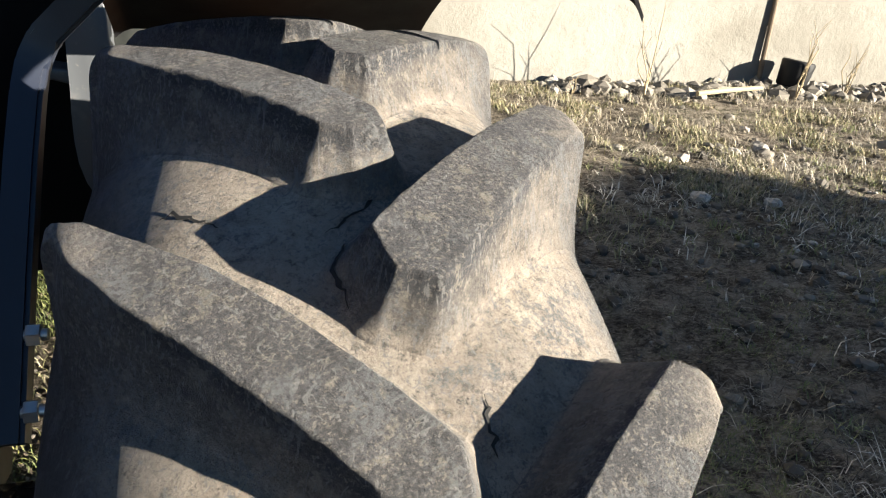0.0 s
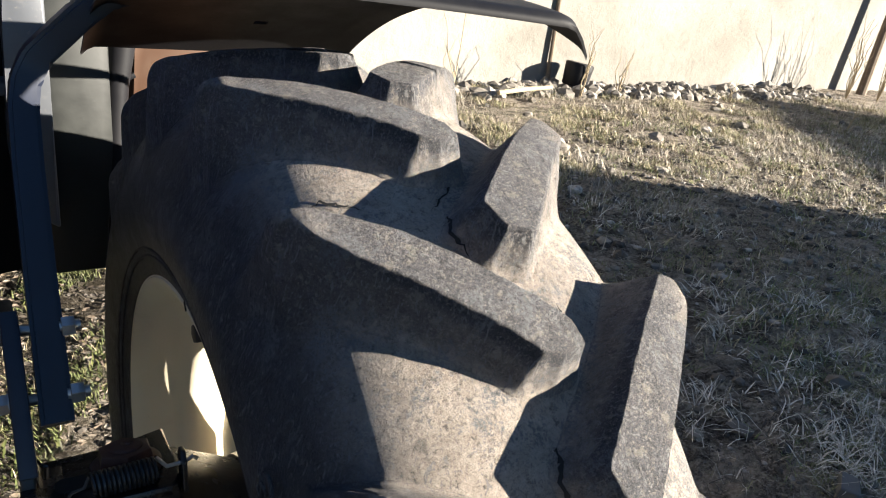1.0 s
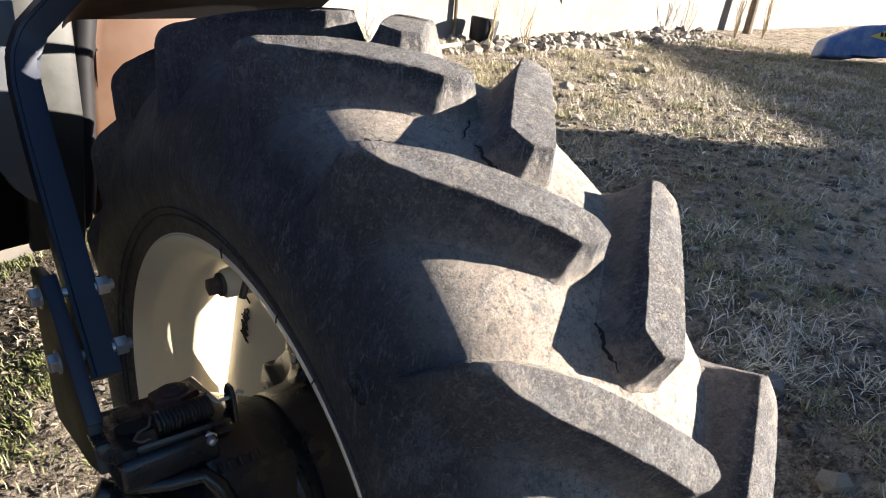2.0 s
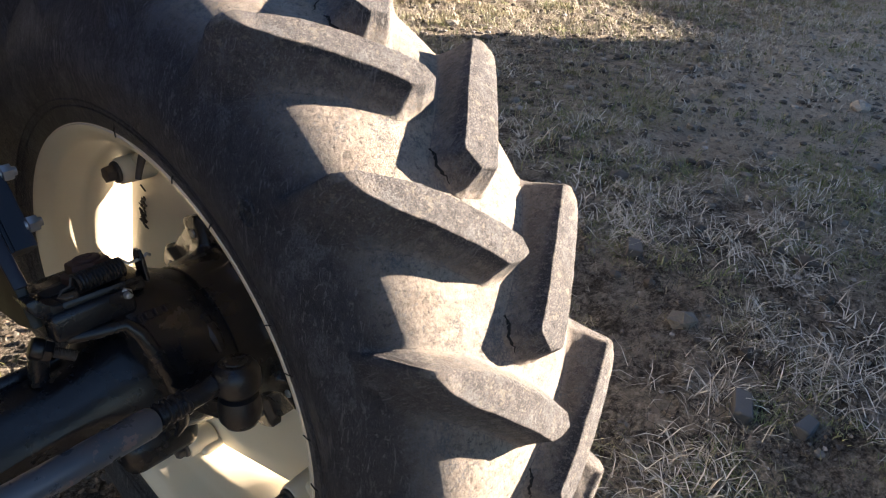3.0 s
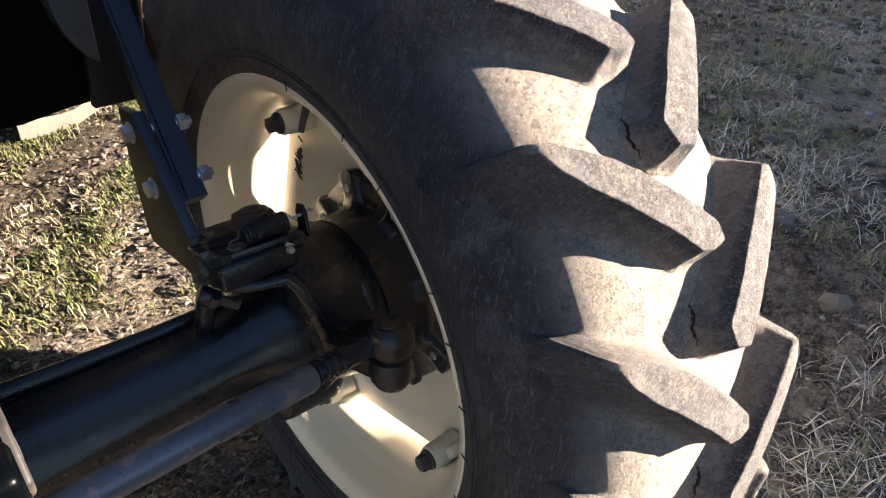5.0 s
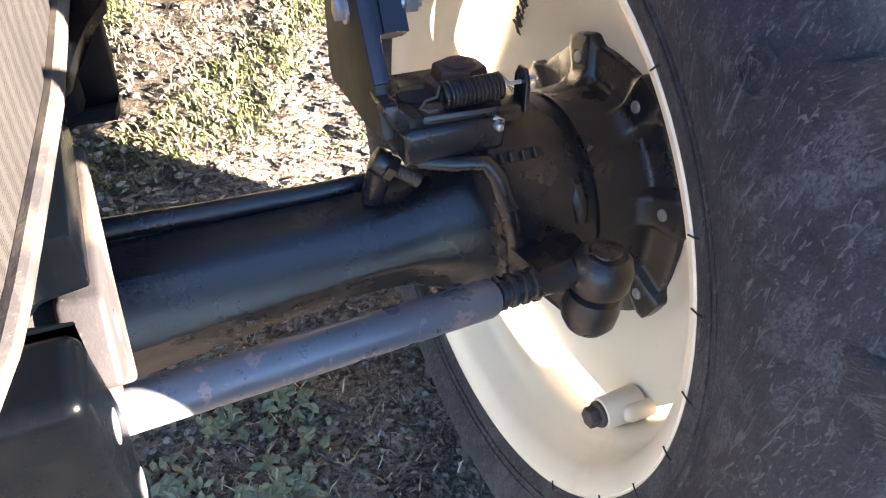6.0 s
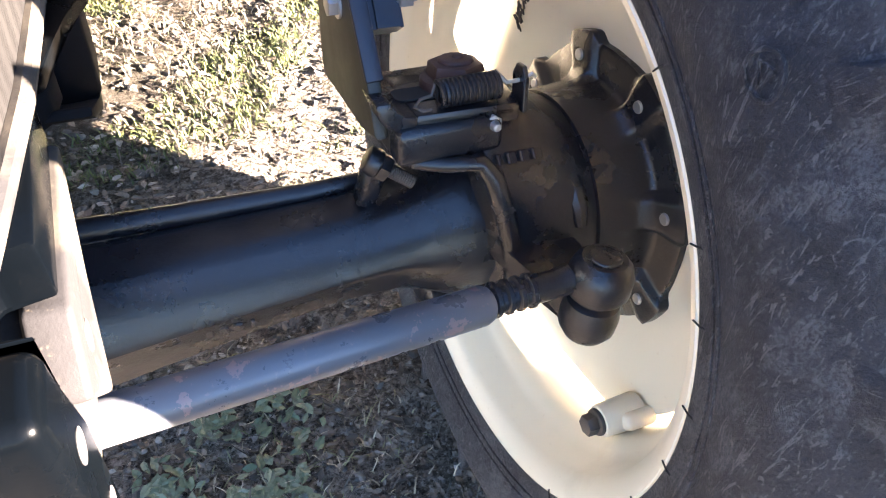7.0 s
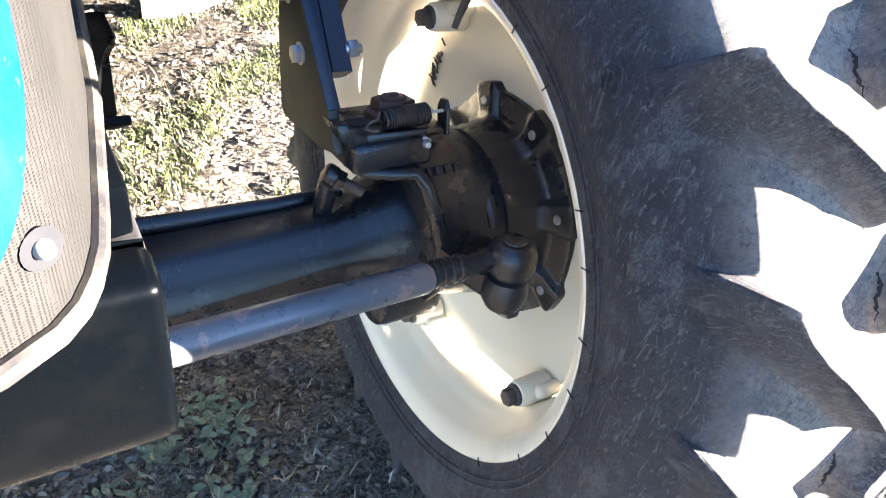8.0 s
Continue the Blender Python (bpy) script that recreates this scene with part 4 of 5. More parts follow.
def build_front_support():
    sup = thing("front_support", (0, 0, 0), "black cast-iron front support of the tractor with stepped lugs", "front support")
    to = Matrix(((0, 0, -1, 0), (1, 0, 0, 0), (0, 1, 0, 0), (0, 0, 0, 1)))   # outline in y, z; drawn out towards -x
    bm = bmesh.new()
    prism(bm, [(-0.300, 0.638), (-0.312, 0.660), (-0.313, 0.797), (-0.266, 0.798), (-0.262, 0.72), (-0.262, 0.638)], 0.42, Matrix.Translation((-0.381, 0, 0)) @ to, 0.010, 4)
    part("weight_carrier", bm, CARRIER, sup, smooth=True)
    # top flange with a rounded notch between the block and the side web
    bm = bmesh.new()
    notch = [(-0.404 - 0.012 * math.sin(radians(a)), -0.2345 + 0.0285 * math.cos(radians(a))) for a in range(0, 181, 15)]
    prism(bm, [(-0.381, -0.072), (-0.381, -0.206)] + notch + [(-0.381, -0.263), (-0.70, -0.263), (-0.70, -0.072)], 0.040, Matrix.Translation((0, 0, 0.7555)), 0.0025, 2)
    part("top_flange", bm, CARRIER, sup, smooth=True)
    # sloping floor under the notch
    bm = bmesh.new()
    prism(bm, [(-0.264, 0.66), (-0.205, 0.655), (-0.15, 0.71), (-0.11, 0.73), (-0.11, 0.752), (-0.20, 0.750), (-0.232, 0.722), (-0.264, 0.722)], 0.30, Matrix.Translation((-0.386, 0, 0)) @ to, 0.004, 2)
    part("core", bm, CASTING, sup, smooth=True)
    bm = bmesh.new()
    prism(bm, [(-0.2510, 0.722), (-0.203, 0.658), (-0.150, 0.712), (-0.072, 0.748), (-0.072, 0.7535), (-0.212, 0.7535)], 0.026, Matrix.Translation((-0.376, 0, 0)) @ to, 0.004, 3)
    part("side_web", bm, CASTING, sup, smooth=True)
    bm = bmesh.new()
    prism(bm, [(-0.073, 0.750), (0.60, 0.60), (0.60, 0.80), (-0.073, 0.795)], 0.04, Matrix.Translation((-0.384, 0, 0)) @ to, 0.004, 3)
    part("side_rail", bm, CASTING, sup, smooth=True)
    # lug with a deep pocket in its side
    bm = bmesh.new()
    prism(bm, [(-0.384, -0.070), (-0.3735, -0.056), (-0.361, 0.006), (-0.342, 0.046), (-0.342, 0.10), (-0.40, 0.10)], 0.012, Matrix.Translation((0, 0, 0.782)), 0.0025, 2)
    lug = part("lug", bm, CARRIER, sup, smooth=True)
    bm = bmesh.new()
    prism(bm, [(-0.386, -0.069), (-0.3745, -0.056), (-0.369, -0.030), (-0.382, -0.020), (-0.40, -0.03)], 0.026, Matrix.Translation((0, 0, 0.757)), 0.003, 2)
    part("pocket_wall", bm, HULL, lug, smooth=True)
    bm = bmesh.new()
    prism(bm, [(-0.374, 0.020), (-0.350, 0.040), (-0.350, 0.10), (-0.40, 0.10), (-0.40, 0.020)], 0.072, Matrix.Translation((0, 0, 0.711)), 0.003, 2)
    part("pocket_wall", bm, HULL, lug, smooth=True)
    bm = bmesh.new()
    prism(bm, [(-0.064, 0.763), (-0.056, 0.756), (0.030, 0.703), (0.10, 0.703), (0.10, 0.711), (0.030, 0.713), (-0.056, 0.766)], 0.050, Matrix.Translation((-0.352, 0, 0)) @ to, 0.002, 2)
    part("pocket_floor", bm, HULL, lug, smooth=True)
    # raised rim that carries the bonnet, following its curve
    bm = bmesh.new()
    sweep(bm, [(x + 0.003, y - 0.003, 0.800) for x, y in NOSE_PLAN], 0.007, 10)
    part("rim_bead", bm, CASTING, sup, smooth=True)
    for y, z in ((-0.284, 0.735), (-0.284, 0.672), (-0.206, 0.720)):
        bm = bmesh.new()
        x = -0.3765 if y > -0.25 else -0.3815
        cyl(bm, 0.0095, 0.0095, (x - 0.004, y, z), (x + 0.001, y, z), 24)
        part("bolt_seat", bm, SEAT, sup, "worn bright bolt seat")


# plan of the bonnet's foot, from the side round to the front
NOSE_PLAN = [(-0.330, 0.60), (-0.352, 0.30), (-0.374, 0.05), (-0.386, -0.088), (-0.398, -0.172), (-0.408, -0.240), (-0.414, -0.273), (-0.422, -0.298), (-0.431, -0.317),
             (-0.444, -0.333), (-0.472, -0.352), (-0.53, -0.372), (-0.62, -0.385), (-0.80, -0.39)]


def build_bonnet():
    bon = thing("bonnet", (0, 0, 0), "bright blue tractor bonnet nose with grey mesh grille", "bonnet")

    def shell(plan, low, high, lean, out, mat, name, label="", parent=None, thick=0.004):
        """An upright skin over the plan; low and high: heights for each plan point."""
        bm = bmesh.new()
        n, rows, g = len(plan), 10, {}
        for s in (0, 1):
            for i in range(rows + 1):
                k = i / rows
                for j, (x, y) in enumerate(plan):
                    a, b = plan[max(j - 1, 0)], plan[min(j + 1, n - 1)]
                    ln = math.hypot(b[0] - a[0], b[1] - a[1])
                    nx, ny = -(b[1] - a[1]) / ln, (b[0] - a[0]) / ln
                    z = low[j] + (high[j] - low[j]) * k
                    o = out - s * thick - lean * max(0, z - 0.8) ** 2
                    g[s, i, j] = bm.verts.new((x + nx * o, y + ny * o, z))
        for i in range(rows):
            for j in range(n - 1):
                for s in (0, 1):
                    bm.faces.new((g[s, i, j], g[s, i, j + 1], g[s, i + 1, j + 1], g[s, i + 1, j]))
            for j in (0, n - 1):
                bm.faces.new((g[0, i, j], g[0, i + 1, j], g[1, i + 1, j], g[1, i, j]))
        for j in range(n - 1):
            for i in (0, rows):
                bm.faces.new((g[0, i, j], g[0, i, j + 1], g[1, i, j + 1], g[1, i, j]))
        return part(name, bm, mat, parent or bon, label, smooth=True)

    n = len(NOSE_PLAN)
    dense = []
    for (a, b), (c, d2) in zip(NOSE_PLAN, NOSE_PLAN[1:]):
        for k in range(4):
            dense.append((a + (c - a) * k / 4, b + (d2 - b) * k / 4))
    dense.append(NOSE_PLAN[-1])
    n = len(dense)
    grille = shell(dense, [0.800] * n, [1.20] * n, 0.35, 0.0, GRILLE, "grille", "brown-grey perforated mesh grille")
    first = next(k for k, p in enumerate(dense) if p[1] < -0.300)
    sub = dense[first:]
    low = [0.835 + 0.10 * math.exp(-(-0.428 - x) / 0.022) if x < -0.428 else 0.935 + (x + 0.428) * 8 for x, y in sub]
    shell(sub, low, [1.20] * len(sub), 0.35, 0.0045, BLUE, "blue_panel", "bright blue painted panel", grille)
    far = [k for k, p in enumerate(dense) if p[0] < -0.447]
    sub = dense[far[0]:]
    low = [0.875 + 0.07 * math.exp(-(-0.447 - x) / 0.02) for x, y in sub]
    shell(sub, low, [1.20] * len(sub), 0.35, 0.008, LENS, "headlamp_lens", "pale headlamp lens", grille)
    # far side and top close the bonnet
    mirror = [(-1.6 - x, y) for x, y in dense[::-1]]
    bm = bmesh.new()
    whole = dense + mirror[1:]
    lo = [bm.verts.new((x, y, 1.185)) for x, y in whole]
    hi = [bm.verts.new((-0.8 + (x + 0.8) * 0.80, -0.05 + (y + 0.05) * 0.86, 1.30)) for x, y in whole]
    for i in range(len(whole) - 1):
        bm.faces.new((lo[i], lo[i + 1], hi[i + 1], hi[i]))
    bm.faces.new((lo[-1], lo[0], hi[0], hi[-1]))
    bm.faces.new(hi)
    bm.faces.new(lo[::-1])
    part("bonnet_top", bm, BLUE, bon, "bright blue bonnet top", smooth=True)
    bm = bmesh.new()
    lo = [bm.verts.new((x, y, 0.80)) for x, y in mirror]
    hi = [bm.verts.new((x, y, 1.185)) for x, y in mirror]
    for i in range(len(mirror) - 1):
        bm.faces.new((lo[i], lo[i + 1], hi[i + 1], hi[i]))
    part("side_panel", bm, BLUE, bon, "bright blue side panel", smooth=True)
    # small marker lamp in a dark recess
    c = Vector((-0.4395, -0.328, 0.853))
    nrm = Vector((0.55, -0.83, 0.1)).normalized()
    bm = bmesh.new()
    cyl(bm, 0.010, 0.012, c - nrm * 0.004, c + nrm * 0.002, 20)
    lamp = part("lamp_recess", bm, PLASTIC, grille, smooth=True)
    bm = bmesh.new()
    cyl(bm, 0.006, 0.004, c + nrm * 0.002, c + nrm * 0.008, 16, 0.001)
    part("screw_cap", bm, LENS, grille, "white plastic screw cap", smooth=True)


def mat_mesh():
    m, nt, p = material("brown_grey_mesh_plastic")
    v = coords(nt)
    vo = nt.nodes.new("ShaderNodeTexVoronoi")
    vo.inputs["Scale"].default_value = 520
    vo.inputs["Randomness"].default_value = 0.15
    nt.links.new(v, vo.inputs["Vector"])
    holes = ramp(nt, vo.outputs["Distance"], [(0.30, grey(0)), (0.42, grey(1))])
    big = noise_tex(nt, v, 14, 5)
    body = ramp(nt, big, [(0.35, (0.013, 0.0122, 0.0115)), (0.7, (0.0185, 0.0173, 0.016))])
    c = mix(nt, holes, (0.007, 0.0065, 0.006), body)
    nt.links.new(c, p.inputs["Base Color"])
    p.inputs["Roughness"].default_value = 0.6
    p.inputs["Specular IOR Level"].default_value = 0.08
    bump(nt, p, holes, 0.6, 0.001)
    return m


GRILLE = mat_mesh()
LENS = mat_paint("pale_lamp_plastic", (0.20, 0.22, 0.24), 0.2, (0.5, 0.45, 0.4), 0.2)
build_front_support()
build_bonnet()

# ---- the tractor behind the wheel ----
PANEL = mat_paint("pale_grey_plastic", (0.075, 0.080, 0.090), 0.35, (0.4, 0.36, 0.3), 0.3)
ORANGE = mat_paint("dusty_orange_brown_paint", (0.060, 0.028, 0.013), 0.6, (0.085, 0.055, 0.033), 0.5, 0.5, 0.75)
SCUFF = mat_paint("scuffed_grey_green_panel", (0.006, 0.007, 0.0065), 0.5, (0.024, 0.026, 0.023), 0.6, 0.4, 0.7)


def build_chassis():
    ch = thing("tractor_body", (0, 0.72, 0.5), "dark tractor body with pale grey cowl and dusty orange tank", "tractor")
    up = pose(0, 0, 0, 90)        # outline in x, z; drawn out towards -y

    def sheet(name, outline, y, depth, mat, label="", bev=0.006, parent=ch):
        bm = bmesh.new()
        prism(bm, outline, depth, Matrix.Translation((0, y, 0)) @ up, bev, 3)
        return part(name, bm, mat, parent, label, smooth=True)

    sheet("engine_housing", [(-1.531, 0.139), (-0.179, 0.131), (0.036, 0.145), (0.049, 0.35), (0.088, 0.996), (-0.033, 1.168), (-1.427, 1.168), (-1.531, 0.996)], 1.7, 1.82, HULL, "black engine and frame housing", 0.02)
    cowl = sheet("cowl", [(-0.060, 0.245), (-0.078, 0.258), (-0.096, 0.281), (-0.106, 0.305), (-0.113, 0.334), (-0.115, 0.365), (-0.114, 0.403), (-0.112, 0.432), (-0.109, 0.52), (-0.107, 0.611), (-0.058, 0.611), (-0.059, 0.45)],
                 -0.17, 0.05, PANEL, "pale grey plastic cowl with curved lower edge", 0.005)
    sheet("ledge", [(-0.158, 0.444), (-0.108, 0.432), (-0.108, 0.452), (-0.152, 0.458)], -0.145, 0.05, PANEL, "", 0.004, cowl)
    sheet("upper_cowl", [(-0.104, 0.512), (-0.095, 0.512), (-0.079, 0.53), (-0.070, 0.612), (-0.104, 0.612)], -0.203, 0.012, BLUE, "bright blue painted cowl", 0.003)
    sheet("side_plate", [(-0.075, 0.150), (0.005, 0.150), (0.023, 0.354), (0.024, 0.613), (-0.056, 0.613), (-0.060, 0.503)], -0.15, 0.02, SCUFF, "scuffed grey-green plate", 0.004)
    tank = sheet("tank", [(0.036, 0.158), (0.25, 0.158), (0.25, 0.619), (0.084, 0.619), (0.068, 0.496), (0.043, 0.388)], 0.24, 0.36, ORANGE, "dusty orange-brown painted tank", 0.02)
    for x, z in ((0.038, 0.452), (0.026, 0.368)):
        bm = bmesh.new()
        sweep(bm, [(x - 0.016, -0.118, z - 0.022), (x + 0.006, -0.1215, z - 0.009), (x + 0.028, -0.1195, z)], [0.003, 0.006, 0.005], 8)
        part("latch", bm, PLASTIC, tank, "black rubber latch", smooth=True)
    bm = bmesh.new()
    sweep(bm, [(0.044, -0.150, 0.60), (0.042, -0.150, 0.50), (0.034, -0.150, 0.44), (0.029, -0.150, 0.36), (0.022, -0.150, 0.25), (0.015, -0.150, 0.20)], [0.024, 0.021, 0.018, 0.017, 0.015, 0.015], 12)
    part("hose", bm, PLASTIC, ch, "black corrugated hose", smooth=True)
    sheet("rear_housing", [(-1.55, -0.26), (0.20, -0.27), (0.26, 0.10), (-1.55, 0.12)], 2.2, 1.1, HULL, "black rear axle housing", 0.02)


build_chassis()


def gather_tractor():
    """All assemblies of the machine hang under one tractor."""
    root = thing("tractor", (-0.6, 1.0, 0.0), "blue tractor with black front axle and dusty cream-rimmed wheel", "tractor")
    for name in ("front_wheel", "front_axle", "tie_rod", "mudguard", "front_support", "bonnet", "tractor_body"):
        e = bpy.data.objects[name]
        for child in list(e.children):
            child.parent = root
            child.matrix_basis = Matrix.Translation(e.location - root.location) @ child.matrix_basis
        bpy.data.objects.remove(e)


gather_tractor()


# ---- ground and its cover ----
def ground_z(x, y):
    return 0.02 * noise.noise((x * 1.3, y * 1.3, 0)) + 0.014 * noise.noise((x * 5, y * 5, 3)) + 0.011 * noise.noise((x * 14, y * 14, 5)) + 0.02


def build_ground():
    xs = np.r_[-400, -60, np.arange(-7, -1.5, 0.25), np.arange(-1.5, 3.0, 0.03), np.arange(3.0, 13, 0.12), 60, 400]
    ys = np.r_[-400, -60, np.arange(-7, -1.5, 0.25), np.arange(-1.5, 2.5, 0.03), np.arange(2.5, 6, 0.1), 60, 400]
    verts, faces = [], []
    for y in ys:
        for x in xs:
            verts.append((x, y, ground_z(x, y) if abs(x) < 20 and abs(y) < 20 else 0.0))
    w = len(xs)
    for j in range(len(ys) - 1):
        for i in range(w - 1):
            faces.append((j * w + i, j * w + i + 1, (j + 1) * w + i + 1, (j + 1) * w + i))
    m, nt, p = material("dry_earth_and_turf")
    v = coords(nt)
    a = noise_tex(nt, v, 1.4, 6, 0.65)
    b = noise_tex(nt, v, 26, 7, 0.75)
    f = noise_tex(nt, v, 140, 5, 0.75)
    c = ramp(nt, a, [(0.36, (0.085, 0.066, 0.050)), (0.5, (0.125, 0.102, 0.080)), (0.64, (0.11, 0.108, 0.066))])
    # soil paled in place of light, on shaded ground beside wheel and axle
    sp = nt.nodes.new("ShaderNodeSeparateXYZ")
    nt.links.new(v, sp.inputs[0])
    near = nt.nodes.new("ShaderNodeMapRange")
    near.inputs["From Min"].default_value, near.inputs["From Max"].default_value = 2.4, 0.5
    nt.links.new(sp.outputs["Y"], near.inputs["Value"])
    east = nt.nodes.new("ShaderNodeMapRange")
    east.inputs["From Min"].default_value, east.inputs["From Max"].default_value = -1.2, -0.6
    nt.links.new(sp.outputs["X"], east.inputs["Value"])
    both = mix(nt, near.outputs[0], (0, 0, 0), east.outputs[0])
    c = mix(nt, mix(nt, both, (0, 0, 0), ramp(nt, b, [(0.42, grey(0.05)), (0.56, grey(1.0))])), c, (0.16, 0.137, 0.112))
    c = mix(nt, ramp(nt, b, [(0.50, grey(0)), (0.62, grey(0.7))]), c, (0.32, 0.27, 0.215))
    clods = noise_tex(nt, coords(nt, (1, 1.6, 1)), 42, 6, 0.7, 0.6)
    c = mix(nt, ramp(nt, clods, [(0.52, grey(0)), (0.60, grey(0.8))]), c, (0.34, 0.30, 0.25))
    c = mix(nt, ramp(nt, clods, [(0.39, grey(0.85)), (0.46, grey(0))]), c, (0.045, 0.036, 0.028))
    c = mix(nt, ramp(nt, f, [(0.54, grey(0)), (0.62, grey(0.75))]), c, (0.40, 0.355, 0.30))
    c = mix(nt, ramp(nt, f, [(0.38, grey(0.85)), (0.46, grey(0))]), c, (0.016, 0.013, 0.010))
    # darker soil colour behind the axle, growing with y minus x
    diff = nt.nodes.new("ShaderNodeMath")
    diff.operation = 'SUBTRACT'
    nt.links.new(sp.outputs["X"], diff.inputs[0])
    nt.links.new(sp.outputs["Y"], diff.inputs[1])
    rear_soil = nt.nodes.new("ShaderNodeMapRange")
    rear_soil.inputs["From Min"].default_value, rear_soil.inputs["From Max"].default_value = -0.75, -1.5
    rear_soil.inputs["To Max"].default_value = 0.93
    nt.links.new(diff.outputs[0], rear_soil.inputs["Value"])
    c = mix(nt, mix(nt, rear_soil.outputs[0], (0, 0, 0), ramp(nt, b, [(0.38, grey(1.0)), (0.66, grey(0.8))])), c, (0.055, 0.046, 0.032))
    # dark mottled soil under the turf beside the wheel
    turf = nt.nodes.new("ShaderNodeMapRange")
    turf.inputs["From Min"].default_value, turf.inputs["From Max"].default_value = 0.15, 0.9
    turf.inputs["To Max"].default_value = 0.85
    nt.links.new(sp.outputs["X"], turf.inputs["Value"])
    turf_soil = ramp(nt, clods, [(0.36, (0.018, 0.0145, 0.011)), (0.48, (0.095, 0.078, 0.060)), (0.62, (0.27, 0.232, 0.185))])
    turf_soil = mix(nt, ramp(nt, f, [(0.55, grey(0)), (0.63, grey(0.55))]), turf_soil, (0.36, 0.32, 0.275))
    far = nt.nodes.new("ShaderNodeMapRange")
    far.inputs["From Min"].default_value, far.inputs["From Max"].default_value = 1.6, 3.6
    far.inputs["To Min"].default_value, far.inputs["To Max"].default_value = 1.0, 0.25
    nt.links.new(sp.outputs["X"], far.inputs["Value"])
    c = mix(nt, mix(nt, turf.outputs[0], (0, 0, 0), far.outputs[0]), c, turf_soil)
    # paler trodden earth farther out, mottled with wet hollows
    mott = noise_tex(nt, v, 7.5, 9, 0.74, 0.15)
    c = mix(nt, mix(nt, turf.outputs[0], (0, 0, 0), ramp(nt, mott, [(0.48, grey(0)), (0.60, grey(0.6))])), c, (0.38, 0.33, 0.265))
    c = mix(nt, mix(nt, turf.outputs[0], (0, 0, 0), ramp(nt, mott, [(0.38, grey(0.7)), (0.48, grey(0))])), c, (0.035, 0.027, 0.020))
    # pale earth of the open yard, lightened further for the brighter light there
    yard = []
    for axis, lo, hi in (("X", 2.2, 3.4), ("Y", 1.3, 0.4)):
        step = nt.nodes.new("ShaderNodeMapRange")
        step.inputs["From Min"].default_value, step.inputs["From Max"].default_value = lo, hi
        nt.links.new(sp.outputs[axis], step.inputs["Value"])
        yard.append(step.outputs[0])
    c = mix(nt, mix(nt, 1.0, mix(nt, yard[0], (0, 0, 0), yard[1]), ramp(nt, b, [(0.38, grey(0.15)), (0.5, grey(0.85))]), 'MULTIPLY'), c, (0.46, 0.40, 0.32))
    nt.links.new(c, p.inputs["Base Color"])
    p.inputs["Roughness"].default_value = 1.0
    p.inputs["Specular IOR Level"].default_value = 0.1
    n1 = bump(nt, p, f, 0.9, 0.008)
    n2 = bump(nt, p, clods, 0.9, 0.02, n1)
    bump(nt, p, b, 0.9, 0.02, n2)
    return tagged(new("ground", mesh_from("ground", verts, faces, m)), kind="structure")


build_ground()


def leaf_material(name, stops, rough=0.75):
    m, nt, p = material(name)
    g = nt.nodes.new("ShaderNodeNewGeometry")
    c = ramp(nt, g.outputs["Random Per Island"], stops)
    v = coords(nt)
    c = mix(nt, ramp(nt, noise_tex(nt, v, 200, 3), [(0.4, grey(0)), (0.7, grey(0.35))]), c, (0.06, 0.05, 0.03))
    # muddy clumps among clean ones
    mud = noise_tex(nt, v, 16, 6, 0.7, 0.8)
    c = mix(nt, ramp(nt, mud, [(0.37, grey(0.7)), (0.46, grey(0))]), c, (0.055, 0.045, 0.034))
    nt.links.new(c, p.inputs["Base Color"])
    p.inputs["Roughness"].default_value = rough
    return m


STRAW = leaf_material("dry_straw", [(0.0, (0.15, 0.125, 0.095)), (0.5, (0.36, 0.315, 0.24)), (0.85, (0.58, 0.52, 0.42)), (1.0, (0.10, 0.08, 0.06))])
PALESTRAW = leaf_material("pale_bleached_straw", [(0.0, (0.30, 0.265, 0.21)), (0.5, (0.56, 0.51, 0.42)), (1.0, (0.74, 0.69, 0.59))])
GRASS = leaf_material("short_winter_grass", [(0.0, (0.13, 0.135, 0.06)), (0.45, (0.26, 0.25, 0.12)), (0.6, (0.36, 0.30, 0.19)), (1.0, (0.50, 0.43, 0.31))])
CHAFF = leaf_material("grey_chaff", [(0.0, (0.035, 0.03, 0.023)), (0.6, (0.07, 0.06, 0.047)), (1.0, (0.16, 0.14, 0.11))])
LUSH = leaf_material("fresh_green_grass", [(0.0, (0.035, 0.05, 0.011)), (0.6, (0.075, 0.092, 0.018)), (1.0, (0.12, 0.122, 0.033))])
LUSHDAMP = leaf_material("green_winter_grass", [(0.0, (0.11, 0.135, 0.045)), (0.6, (0.22, 0.245, 0.09)), (1.0, (0.36, 0.34, 0.18))])
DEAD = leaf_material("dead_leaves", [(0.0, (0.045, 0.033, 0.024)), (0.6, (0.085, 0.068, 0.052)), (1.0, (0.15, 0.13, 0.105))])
STONE = leaf_material("pale_stones", [(0.0, (0.10, 0.09, 0.078)), (0.6, (0.19, 0.17, 0.145)), (1.0, (0.40, 0.37, 0.33))], 0.9)


